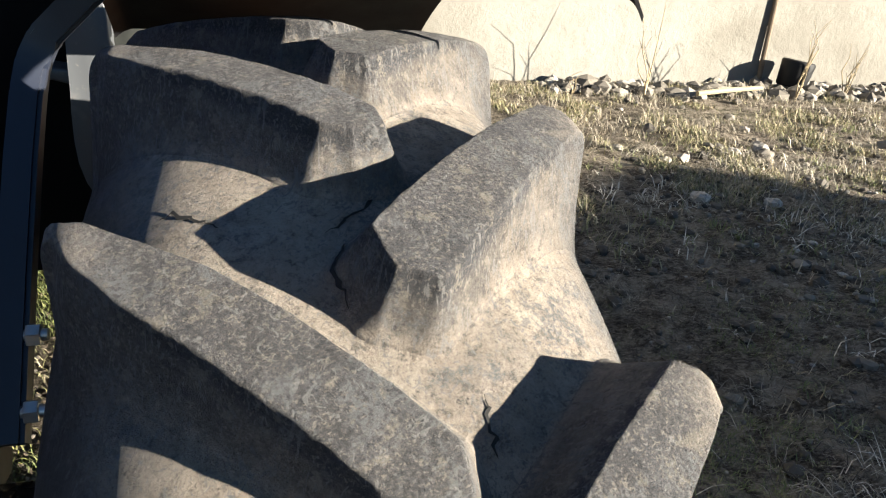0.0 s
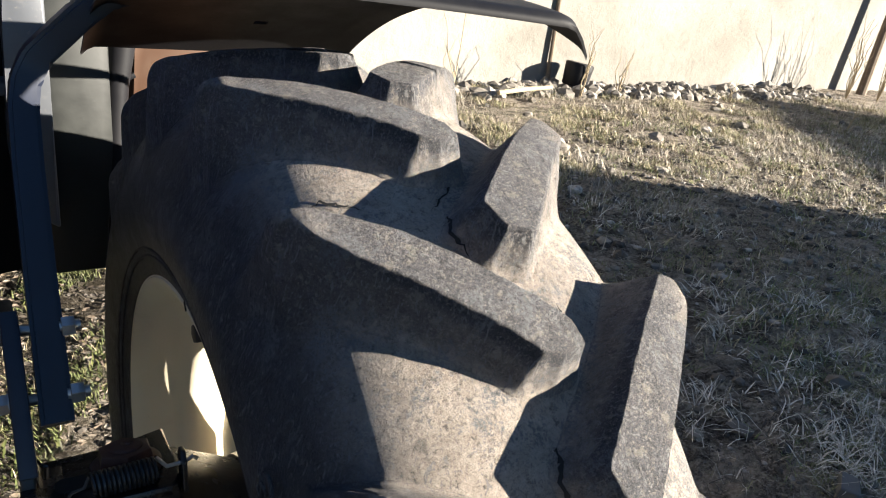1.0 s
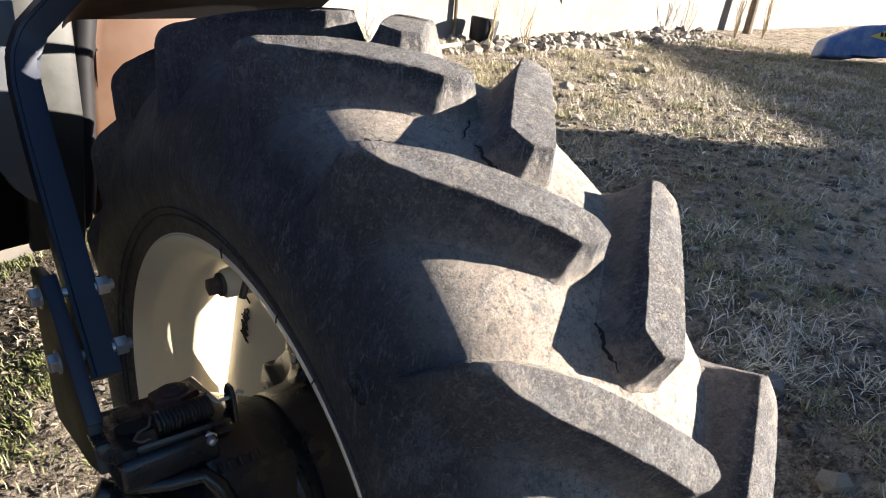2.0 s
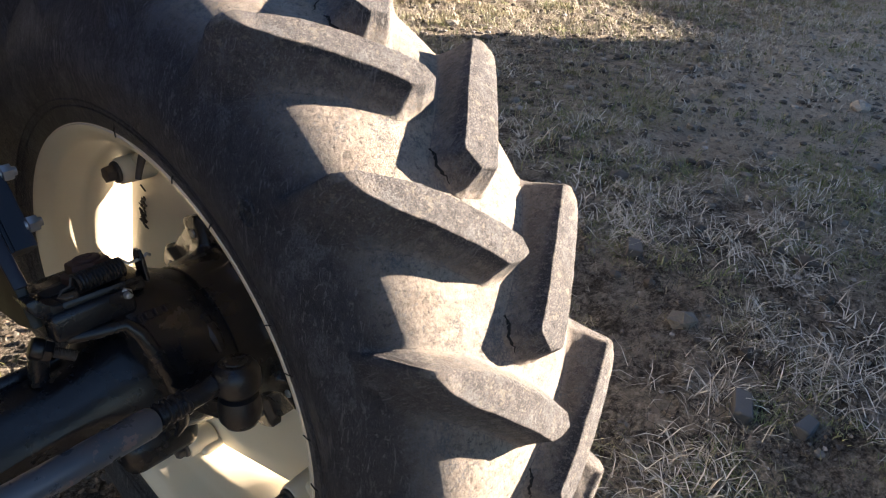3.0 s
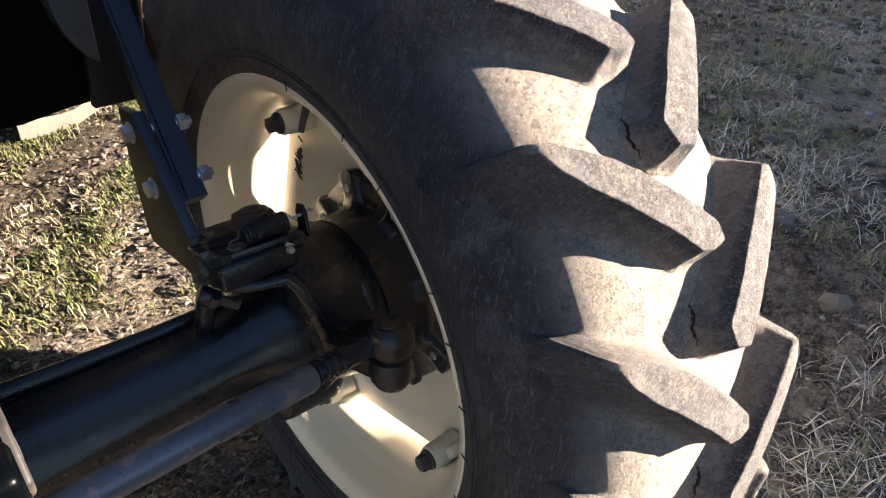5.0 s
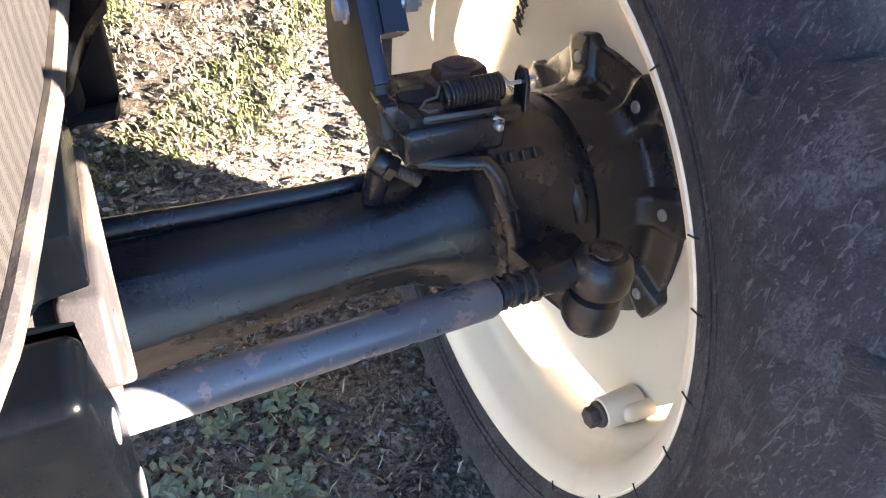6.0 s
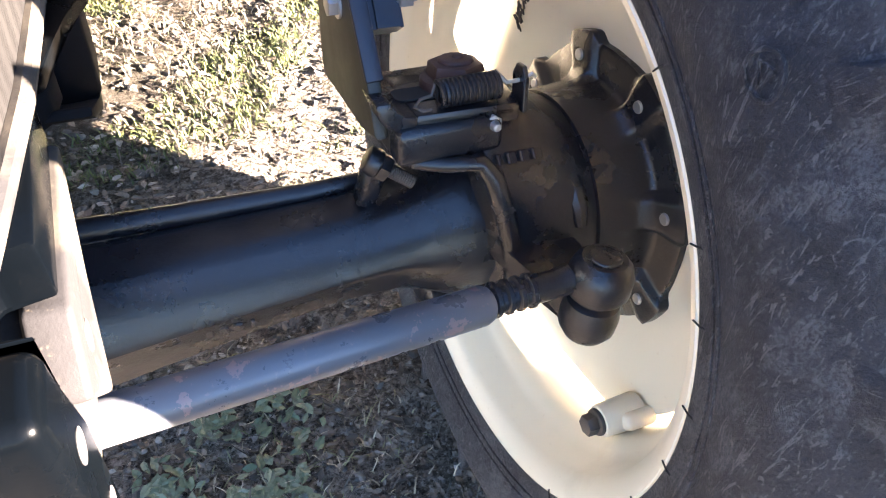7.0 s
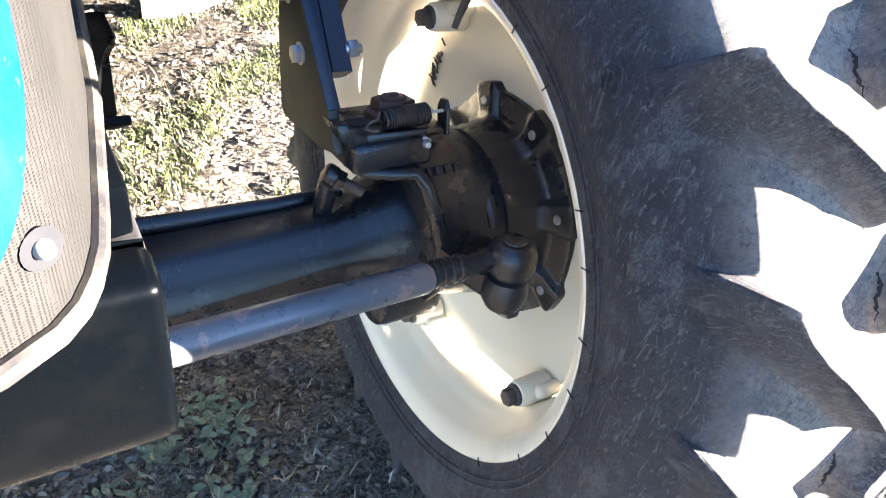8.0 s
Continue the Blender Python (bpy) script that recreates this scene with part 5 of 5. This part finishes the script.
def blades(name, mat, places, length, width, lie, label, category):
    """One mesh of bent blades. lie: 0 upright to 1 flat. length, width: ranges."""
    rng = np.random.default_rng(len(places) + int(width[1] * 1e5))
    n = len(places)
    base = np.array([(x, y, ground_z(x, y) - 0.002) for x, y in places])
    a = rng.uniform(0, 2 * math.pi, n)
    L = rng.uniform(*length, n)
    Wd = rng.uniform(*width, n) / 2
    tilt = np.clip(rng.normal(lie, 0.18, n), 0.05, 0.99) * math.pi / 2
    out = np.stack([np.cos(a), np.sin(a), 0 * a], -1)
    side = np.stack([-np.sin(a), np.cos(a), 0 * a], -1) * Wd[:, None]
    up = np.array([0, 0, 1.0])
    d1 = out * np.sin(tilt * 0.7)[:, None] + up * np.cos(tilt * 0.7)[:, None]
    t2 = np.minimum(tilt * 1.35, math.pi / 2 * 1.02)
    d2 = out * np.sin(t2)[:, None] + up * np.cos(t2)[:, None]
    mid = base + d1 * (L * 0.5)[:, None] + rng.normal(0, 0.08, (n, 3)) * L[:, None] * [1, 1, 0]
    tip = mid + d2 * (L * 0.5)[:, None]
    lift = up * 0.004
    base, mid, tip = base + lift, mid + lift, tip + lift
    V = np.stack([base - side, base + side, mid - side * 0.8, mid + side * 0.8, tip], 1).reshape(-1, 3)
    i = np.arange(n) * 5
    me = bpy.data.meshes.new(name)
    quad = np.stack([i, i + 1, i + 3, i + 2], -1)
    tri = np.stack([i + 2, i + 3, i + 4], -1)
    loops = np.concatenate([quad.ravel(), tri.ravel()]).astype(np.int32)
    starts = np.concatenate([np.arange(n) * 4, n * 4 + np.arange(n) * 3]).astype(np.int32)
    me.vertices.add(len(V))
    me.vertices.foreach_set("co", V.ravel())
    me.loops.add(len(loops))
    me.loops.foreach_set("vertex_index", loops)
    me.polygons.add(2 * n)
    me.polygons.foreach_set("loop_start", starts)
    me.update(calc_edges=True)
    me.validate()
    me.materials.append(mat)
    return tagged(new(name, me), label, category, kind="stuff")


def scatter(n, x0, x1, y0, y1, seed, keep=None, clump=0.0):
    rng = np.random.default_rng(seed)
    pts = []
    while len(pts) < n:
        x, y = rng.uniform(x0, x1), rng.uniform(y0, y1)
        if keep is None or rng.uniform() < keep(x, y):
            pts.append((x, y))
            if clump:
                for _ in range(rng.integers(2, 7)):
                    pts.append((x + rng.normal(0, clump), y + rng.normal(0, clump)))
    return pts[:n]


def patch(x, y, scale=1.1, lo=-0.1, hi=0.25, off=0.0):
    return float(np.clip((noise.noise((x * scale + off, y * scale, 7.0)) - lo) / (hi - lo), 0, 1))


def build_cover():
    # beside the wheel: turf in patches, pale stalks thrown about in heaps, dark soil between
    def bare(x, y):
        return (1.0 - 0.92 * patch(x, y, 2.4, 0.02, 0.16, 51) * min(1, max(0, (2.6 - x) / 0.8))) * (1 - 0.75 * min(1, max(0, (y - 0.5) / 0.6)))

    blades("grass", LUSHDAMP, scatter(27000, 0.3, 3.2, -1.6, 2.2, 27, lambda x, y: bare(x, y) * patch(x, y, 2.1, 0.02, 0.16, 13), 0.010),
           (0.010, 0.032), (0.0013, 0.0028), 0.60, "short green winter grass in patches", "grass")
    blades("grass", GRASS, scatter(14000, 0.3, 3.6, -1.6, 2.2, 3, lambda x, y: bare(x, y) * (0.05 + 0.95 * patch(x, y, 1.8, 0.02, 0.16)), 0.012),
           (0.015, 0.045), (0.0012, 0.0026), 0.74, "short sparse yellowed grass on bare earth", "grass")
    blades("straw", STRAW, scatter(12000, 0.3, 4.2, -1.6, 2.8, 5, lambda x, y: bare(x, y) * (0.06 + 0.94 * patch(x, y, 2.6, 0.0, 0.18, 9)), 0.022),
           (0.020, 0.080), (0.0014, 0.0030), 0.88, "dry straw strewn over the ground", "straw")
    blades("straw", PALESTRAW, scatter(4600, 0.3, 2.6, -1.6, 0.5, 31, lambda x, y: bare(x, y) * (0.08 + 0.92 * patch(x, y, 3.1, 0.02, 0.2, 21)), 0.03),
           (0.05, 0.12), (0.0018, 0.0036), 0.84, "long pale grass stalks lying on the ground", "straw")
    blades("straw", CHAFF, scatter(7000, 0.3, 2.0, -1.5, 1.5, 33), (0.02, 0.07), (0.0012, 0.003), 0.93, "dark rotting straw trodden into bare earth", "straw")
    # farther off
    blades("grass", LUSHDAMP, scatter(17000, 1.6, 9.5, -1.6, 3.6, 41, lambda x, y: 0.02 + 0.2 * min(1, max(0, (x - 3.5) / 2)) + 0.73 * patch(x, y, 1.9, 0.06, 0.22, 17) * (1 if y < 0.8 or x > 3.2 else 0.35), 0.02),
           (0.03, 0.07), (0.003, 0.006), 0.66, "short green grass tufts on trodden earth", "grass")
    blades("straw", PALESTRAW, scatter(18000, 1.6, 8.5, -1.6, 3.2, 43, lambda x, y: 0.02 + 0.3 * min(1, max(0, (x - 3.5) / 2)) + 0.68 * patch(x, y, 1.9, 0.02, 0.2, 29), 0.03),
           (0.04, 0.11), (0.003, 0.0055), 0.82, "pale dry grass tufts on trodden earth", "straw")
    blades("grass", GRASS, scatter(36000, 1.5, 9.5, 0.6, 5.1, 4, lambda x, y: 0.03 + 0.97 * patch(x, y, 2.2, 0.05, 0.22) * (1 if y > 2.2 else 0.3), 0.03),
           (0.03, 0.08), (0.003, 0.006), 0.55, "short yellow-green grass near the wall", "grass")
    blades("straw", STRAW, scatter(11000, 2.0, 9.5, 1.5, 5.1, 6, lambda x, y: patch(x, y, 1.2, off=4), 0.03),
           (0.05, 0.13), (0.002, 0.005), 0.6, "dry yellow grass stalks near the wall", "grass")
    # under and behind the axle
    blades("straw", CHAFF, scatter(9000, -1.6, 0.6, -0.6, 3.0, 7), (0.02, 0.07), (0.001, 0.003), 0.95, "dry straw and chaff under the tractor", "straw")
    blades("grass", LUSH, scatter(21000, -1.0, 0.7, 0.75, 2.4, 8, lambda x, y: patch(x, y, 3.0, 0.02, 0.18) * (0.3 + 0.7 * min(1, max(0, y - 0.6))), 0.013),
           (0.012, 0.036), (0.0025, 0.0055), 0.52, "fresh green grass tufts behind the axle", "grass")
    blades("grass", GRASS, scatter(7000, -1.6, 0.6, -0.8, 2.6, 9, lambda x, y: patch(x, y, 2.0, 0.0, 0.3, 3)),
           (0.012, 0.04), (0.0015, 0.003), 0.6, "thin grass under the tractor", "grass")


build_cover()


def pebbles(name, mat, places, size, label, category, flat=0.65, kind="stuff"):
    rng = np.random.default_rng(len(places))
    bm = bmesh.new()
    bmesh.ops.create_icosphere(bm, subdivisions=1, radius=1.0)
    unit = np.array([v.co for v in bm.verts])
    tris = np.array([[v.index for v in f.verts] for f in bm.faces])
    bm.free()
    V, F = [], []
    for k, (x, y) in enumerate(places):
        s = rng.uniform(*size) * (1 if rng.uniform() < 0.9 else 1.6)
        sc = np.array([s * rng.uniform(0.7, 1.3), s * rng.uniform(0.7, 1.3), s * flat * rng.uniform(0.7, 1.2)])
        a = rng.uniform(0, 6.28)
        R = np.array([[math.cos(a), -math.sin(a), 0], [math.sin(a), math.cos(a), 0], [0, 0, 1]])
        p = (unit * sc * rng.uniform(0.78, 1.18, (len(unit), 1))) @ R.T + [x, y, ground_z(x, y) + s * flat * 0.35]
        V.append(p)
        F.append(tris + k * len(unit))
    me = mesh_from(name, np.concatenate(V), np.concatenate(F).tolist(), mat, smooth=False)
    return tagged(new(name, me), label, category, kind=kind)


def flakes(name, mat, places, size, label, category, lift=0.006):
    """Small curled leaves and chips lying on the ground."""
    rng = np.random.default_rng(len(places) + 1)
    V, F = [], []
    for x, y in places:
        s = rng.uniform(*size)
        a = rng.uniform(0, 6.28)
        c, si = math.cos(a), math.sin(a)
        z = ground_z(x, y) + lift
        o = len(V)
        for u, w, h in ((-1, 0, 0), (-0.3, 0.55, 0.3), (0.4, 0.5, 0.35), (1, 0, 0.1), (0.4, -0.5, 0.35), (-0.3, -0.55, 0.3), (0, 0, 0.02)):
            px, py = u * s, w * s * rng.uniform(0.5, 1.1)
            V.append((x + c * px - si * py, y + si * px + c * py, z + h * s * rng.uniform(-0.3, 0.9)))
        for k in range(6):
            F.append((o + k, o + (k + 1) % 6, o + 6))
    return tagged(new(name, mesh_from(name, V, F, mat, smooth=False)), label, category, kind="stuff")


CLOD = leaf_material("grey_brown_clods", [(0.0, (0.04, 0.034, 0.029)), (0.7, (0.08, 0.07, 0.06)), (1.0, (0.17, 0.155, 0.135))], 0.9)
WEED = leaf_material("grey_green_weed_leaves", [(0.0, (0.09, 0.12, 0.065)), (0.6, (0.14, 0.175, 0.10)), (1.0, (0.22, 0.24, 0.15))], 0.6)
pebbles("gravel", CLOD, scatter(3600, -1.5, 0.8, -0.8, 2.6, 11), (0.002, 0.010), "small pale gravel and clods on bare earth", "gravel")
pebbles("gravel", STONE, scatter(2600, 0.4, 4.5, -1.5, 3.0, 12), (0.002, 0.009), "scattered pale gravel and clods in the grass", "gravel")
pebbles("clod", CLOD, scatter(900, 1.3, 5.0, -0.6, 3.4, 71), (0.008, 0.028), "brown earth clods on trodden ground", "clods")
pebbles("clod", STONE, scatter(2200, 2.2, 7.0, -1.6, 2.4, 73), (0.006, 0.022), "dry pale earth crumbs on trodden ground", "clods")
pebbles("rubble", STONE, scatter(520, 2.6, 9.5, 4.55, 5.18, 13), (0.02, 0.075), "pale broken stones and rubble along the wall", "rubble", 0.8)
pebbles("stone", STONE, scatter(110, 2.2, 8.5, 2.4, 4.7, 14), (0.015, 0.05), "pale stones lying in dry grass", "stones", 0.7)
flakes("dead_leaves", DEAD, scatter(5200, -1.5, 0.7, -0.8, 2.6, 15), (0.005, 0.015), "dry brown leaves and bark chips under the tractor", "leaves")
flakes("dead_leaves", DEAD, scatter(2200, 0.4, 4.0, -1.5, 2.6, 16), (0.005, 0.013), "dry brown leaf scraps in the grass", "leaves")
LITTER = leaf_material("pale_leaf_litter", [(0.0, (0.13, 0.095, 0.066)), (0.5, (0.21, 0.165, 0.12)), (0.8, (0.33, 0.29, 0.24)), (1.0, (0.09, 0.06, 0.042))])
flakes("leaf_litter", LITTER, scatter(3600, -1.0, 0.7, 0.5, 2.4, 45, lambda x, y: 0.15 + 0.85 * patch(x, y, 2.2, -0.05, 0.2, 37)), (0.005, 0.016), "pale curled leaves and bark behind the axle", "leaves", 0.008)
flakes("leaf_litter", LITTER, scatter(3800, -0.75, 0.25, -0.5, 0.50, 35), (0.003, 0.009), "pale leaf litter and bark crumbs beneath the axle", "leaves", 0.005)
pebbles("gravel", STONE, scatter(900, -0.75, 0.25, -0.5, 0.50, 36), (0.002, 0.006), "small pale stones in the earth beneath the axle", "gravel")
flakes("weed", WEED, scatter(330, -0.44, -0.20, -0.02, 0.22, 17, lambda x, y: patch(x, y, 9.0, -0.1, 0.1), 0.02), (0.008, 0.015), "low broad-leaved grey-green weeds on bare earth", "weeds", 0.014)


# ---- the far wall, posts and things by it ----
def build_wall():
    m, nt, p = material("stained_cream_render")
    v = coords(nt)
    a = noise_tex(nt, v, 0.55, 6, 0.6, 0.4)
    b = noise_tex(nt, v, 5, 7, 0.7)
    f = noise_tex(nt, v, 45, 5, 0.7)
    c = ramp(nt, a, [(0.35, (0.132, 0.122, 0.105)), (0.5, (0.176, 0.166, 0.147)), (0.65, (0.205, 0.196, 0.178))])
    c = mix(nt, ramp(nt, b, [(0.5, grey(0)), (0.72, grey(0.5))]), c, (0.11, 0.10, 0.085))
    c = mix(nt, ramp(nt, f, [(0.6, grey(0)), (0.75, grey(0.3))]), c, (0.225, 0.215, 0.195))
    nt.links.new(c, p.inputs["Base Color"])
    p.inputs["Roughness"].default_value = 0.95
    n1 = bump(nt, p, f, 0.4, 0.01)
    bump(nt, p, b, 0.5, 0.03, n1)
    bm = bmesh.new()
    box(bm, (44, 0.3, 4.4), Matrix.Translation((6, 5.36, 2.1)))
    tagged(part("wall_north", bm, m), "stained cream rendered boundary wall", "wall", kind="structure")
    # unseen block on the sunny side, added to cast the shadow beside the wheel
    az = Matrix.Translation((12.8, -4.6, 0)) @ Matrix.Rotation(math.atan2(-0.58, 0.77), 4, 'Z')
    bm = bmesh.new()
    # outline across the sun's way and upwards, stepped to give the shadow's edges
    prism(bm, [(-16.0, 0), (4.3, 0), (4.3, 2.60), (-0.22, 2.60), (-0.22, 3.34), (-0.70, 3.44), (-2.2, 3.46), (-2.75, 3.30), (-16.0, 3.29)], 4.0,
          az @ Matrix(((0, 0, 1, 0), (1, 0, 0, 0), (0, 1, 0, 0), (0, 0, 0, 1))))
    tagged(part("wall_east", bm, m), "plain unseen block that shades the ground", "wall", kind="structure")


build_wall()
WOOD = mat_paint("grey_brown_weathered_wood", (0.13, 0.095, 0.065), 0.85, (0.25, 0.2, 0.15), 0.5, 0.45, 0.7, bumpy=0.6)


def build_posts():
    for x, y, lean, h, r in ((4.90, 5.165, -0.02, 2.4, 0.022), (10.6, 4.95, 0.10, 2.4, 0.06)):
        bm = bmesh.new()
        sweep(bm, [(0, 0, -0.1), (lean * h * 0.35, 0.02, h * 0.35), (lean * h * 0.7, 0.03, h * 0.7), (lean * h, 0.05, h)], [r * 1.15, r, r * 0.95, r * 0.85], 10)
        ob = part("post", bm, WOOD, smooth=True)
        ob.location = (x, y, 0.02)
        tagged(ob, "leaning weathered wooden post against the wall", "post", "posts along the wall")


build_posts()


def build_weeds():
    rng = random.Random(5)
    for x, y, n, h in ((3.35, 4.6, 4, 0.75), (4.75, 4.5, 5, 0.6), (5.35, 4.6, 6, 0.5), (9.6, 4.6, 12, 1.1), (10.2, 4.5, 10, 1.2), (2.75, 4.7, 3, 0.22), (7.2, 3.2, 2, 0.4), (6.9, 4.4, 4, 0.35)):
        e = thing("dry_weed", (x, y, 0.02), "bare dry weed stalks beside the wall", "weed", "dry weeds by the wall")
        for k in range(n):
            a, t = rng.uniform(0, 6.28), rng.uniform(0.05, 0.45)
            L = h * rng.uniform(0.55, 1.15)
            d = Vector((math.cos(a) * t, math.sin(a) * t * 0.4, 1)).normalized()
            pts = [d * (L * i / 4) + Vector((rng.uniform(-1, 1), rng.uniform(-1, 1), 0)) * 0.02 * i for i in range(5)]
            bm = bmesh.new()
            sweep(bm, pts, [0.006, 0.005, 0.004, 0.003, 0.0015], 5)
            if L > 0.3:
                s = pts[2]
                sweep(bm, [s, s + Vector((rng.uniform(-0.12, 0.12), 0.02, 0.14)) * L], [0.003, 0.0015], 5)
            part("stalk", bm, STALK, e, smooth=True)


STALK = mat_paint("dry_weed_stalk", (0.30, 0.24, 0.15), 0.9, (0.16, 0.12, 0.08), 0.5)
build_weeds()


def build_odds():
    # dark round shape against the wall beside the post
    bm = bmesh.new()
    cyl(bm, 0.13, 0.15, (0, 0, 0), (0, 0, 0.24), 24, 0.02)
    ob = part("old_tub", bm, PLASTIC, smooth=True)
    ob.matrix_world = pose(5.10, 4.98, 0.05, 0, 8, 0)
    tagged(ob, "dark round shape standing against the wall", "tub")
    # blue and yellow plastic panel on the ground
    e = thing("blue_fairing", (9.6, 2.9, 0.03), "blue plastic fairing with yellow decal lying on the grass", "fairing")
    bm = bmesh.new()
    prism(bm, [(-0.7, 0.0), (-0.62, 0.22), (-0.2, 0.40), (0.9, 0.52), (0.9, 0.12), (0.1, 0.10), (-0.3, 0.0)], 0.25, pose(0, 0, 0, 75, 0, -35), 0.05, 3)
    body = part("shell", bm, DULLBLUE, e, smooth=True)
    bm = bmesh.new()
    prism(bm, [(-0.1, 0.28), (0.15, 0.38), (0.55, 0.40), (0.85, 0.30), (0.40, 0.20)], 0.004, pose(0, 0, 0, 75, 0, -35) @ Matrix.Translation((0, 0, 0.251)))
    decal = part("decal", bm, YELLOW, body, "faded yellow decal")
    for k in range(5):
        bm = bmesh.new()
        box(bm, (0.035, 0.05, 0.003), pose(0, 0, 0, 75, 0, -35) @ Matrix.Translation((0.05 + 0.05 * k, 0.31, 0.2585)))
        part("mark", bm, PLASTIC, decal)
    # flat slate-grey slab pieces in the grass
    for x, y, r, s in ((1.16, -0.53, 20, (0.10, 0.045, 0.04)), (1.215, -0.67, -8, (0.075, 0.04, 0.036)), (1.66, 0.02, 30, (0.09, 0.05, 0.042))):
        bm = bmesh.new()
        box(bm, s, Matrix.Identity(4), 0.004)
        for v in bm.verts:
            v.co += Vector((noise.noise(v.co * 40), noise.noise(v.co * 40 + Vector((3, 3, 3))), 0)) * 0.008
        ob = part("slab_piece", bm, SLATE)
        ob.matrix_world = pose(x, y, ground_z(x, y) + 0.014, 4, 3, r)
        tagged(ob, "dark grey broken slab piece lying in grass", "slab", "slab pieces in the grass")
    # bright stones
    for x, y, s in ((3.32, 3.15, 0.06), (3.05, 3.05, 0.045), (5.16, 3.31, 0.05), (4.06, -0.12, 0.05), (4.6, 0.2, 0.035), (2.3, 2.3, 0.05), (2.65, 2.2, 0.045)):
        bm = bmesh.new()
        bmesh.ops.create_icosphere(bm, subdivisions=2, radius=s)
        for v in bm.verts:
            v.co = v.co * (1 + 0.35 * noise.noise(v.co * (0.12 / s) * 14 + Vector((x, y, 0)))) * 1.0
            v.co.z *= 0.7
        ob = part("field_stone", bm, STONE)
        ob.location = (x, y, ground_z(x, y) + s * 0.3)
        tagged(ob, "pale rounded field stone on the ground", "stone", "field stones")
    # bent sheet-metal strip behind the axle
    bm = bmesh.new()
    prism(bm, [(-0.16, -0.03), (-0.02, -0.045), (0.04, -0.03), (0.20, 0.030), (0.20, 0.085), (0.03, 0.022), (-0.02, 0.018), (-0.16, 0.035)], 0.006, pose(0, 0, 0, 90, 0, 0), 0.002)
    ob = part("metal_scrap", bm, SHEET)
    ob.matrix_world = pose(0.155, 1.90, ground_z(0.15, 1.9) + 0.040, 0, 0, 8)
    tagged(ob, "pale bent metal strip lying on the ground", "scrap")
    # stick in front of the rubble
    bm = bmesh.new()
    sweep(bm, [(3.7, 4.4, 0.10), (4.0, 4.45, 0.12), (4.4, 4.52, 0.13)], [0.02, 0.022, 0.018], 8)
    tagged(part("branch", bm, STALK, smooth=True), "pale dry branch lying on the rubble", "branch")


DULLBLUE = mat_paint("dull_blue_plastic", (0.06, 0.10, 0.24), 0.5, (0.3, 0.3, 0.3), 0.5, 0.45, 0.7)
YELLOW = mat_paint("faded_yellow_decal", (0.55, 0.38, 0.06), 0.6, (0.4, 0.35, 0.25), 0.4)
SHEET = mat_paint("pale_scrap_metal_paint", (0.075, 0.068, 0.056), 0.6, (0.04, 0.034, 0.026), 0.6, 0.45, 0.7)
SLATE = mat_paint("slate_grey_stone", (0.07, 0.07, 0.072), 0.8, (0.16, 0.14, 0.12), 0.5, bumpy=0.6)
build_odds()
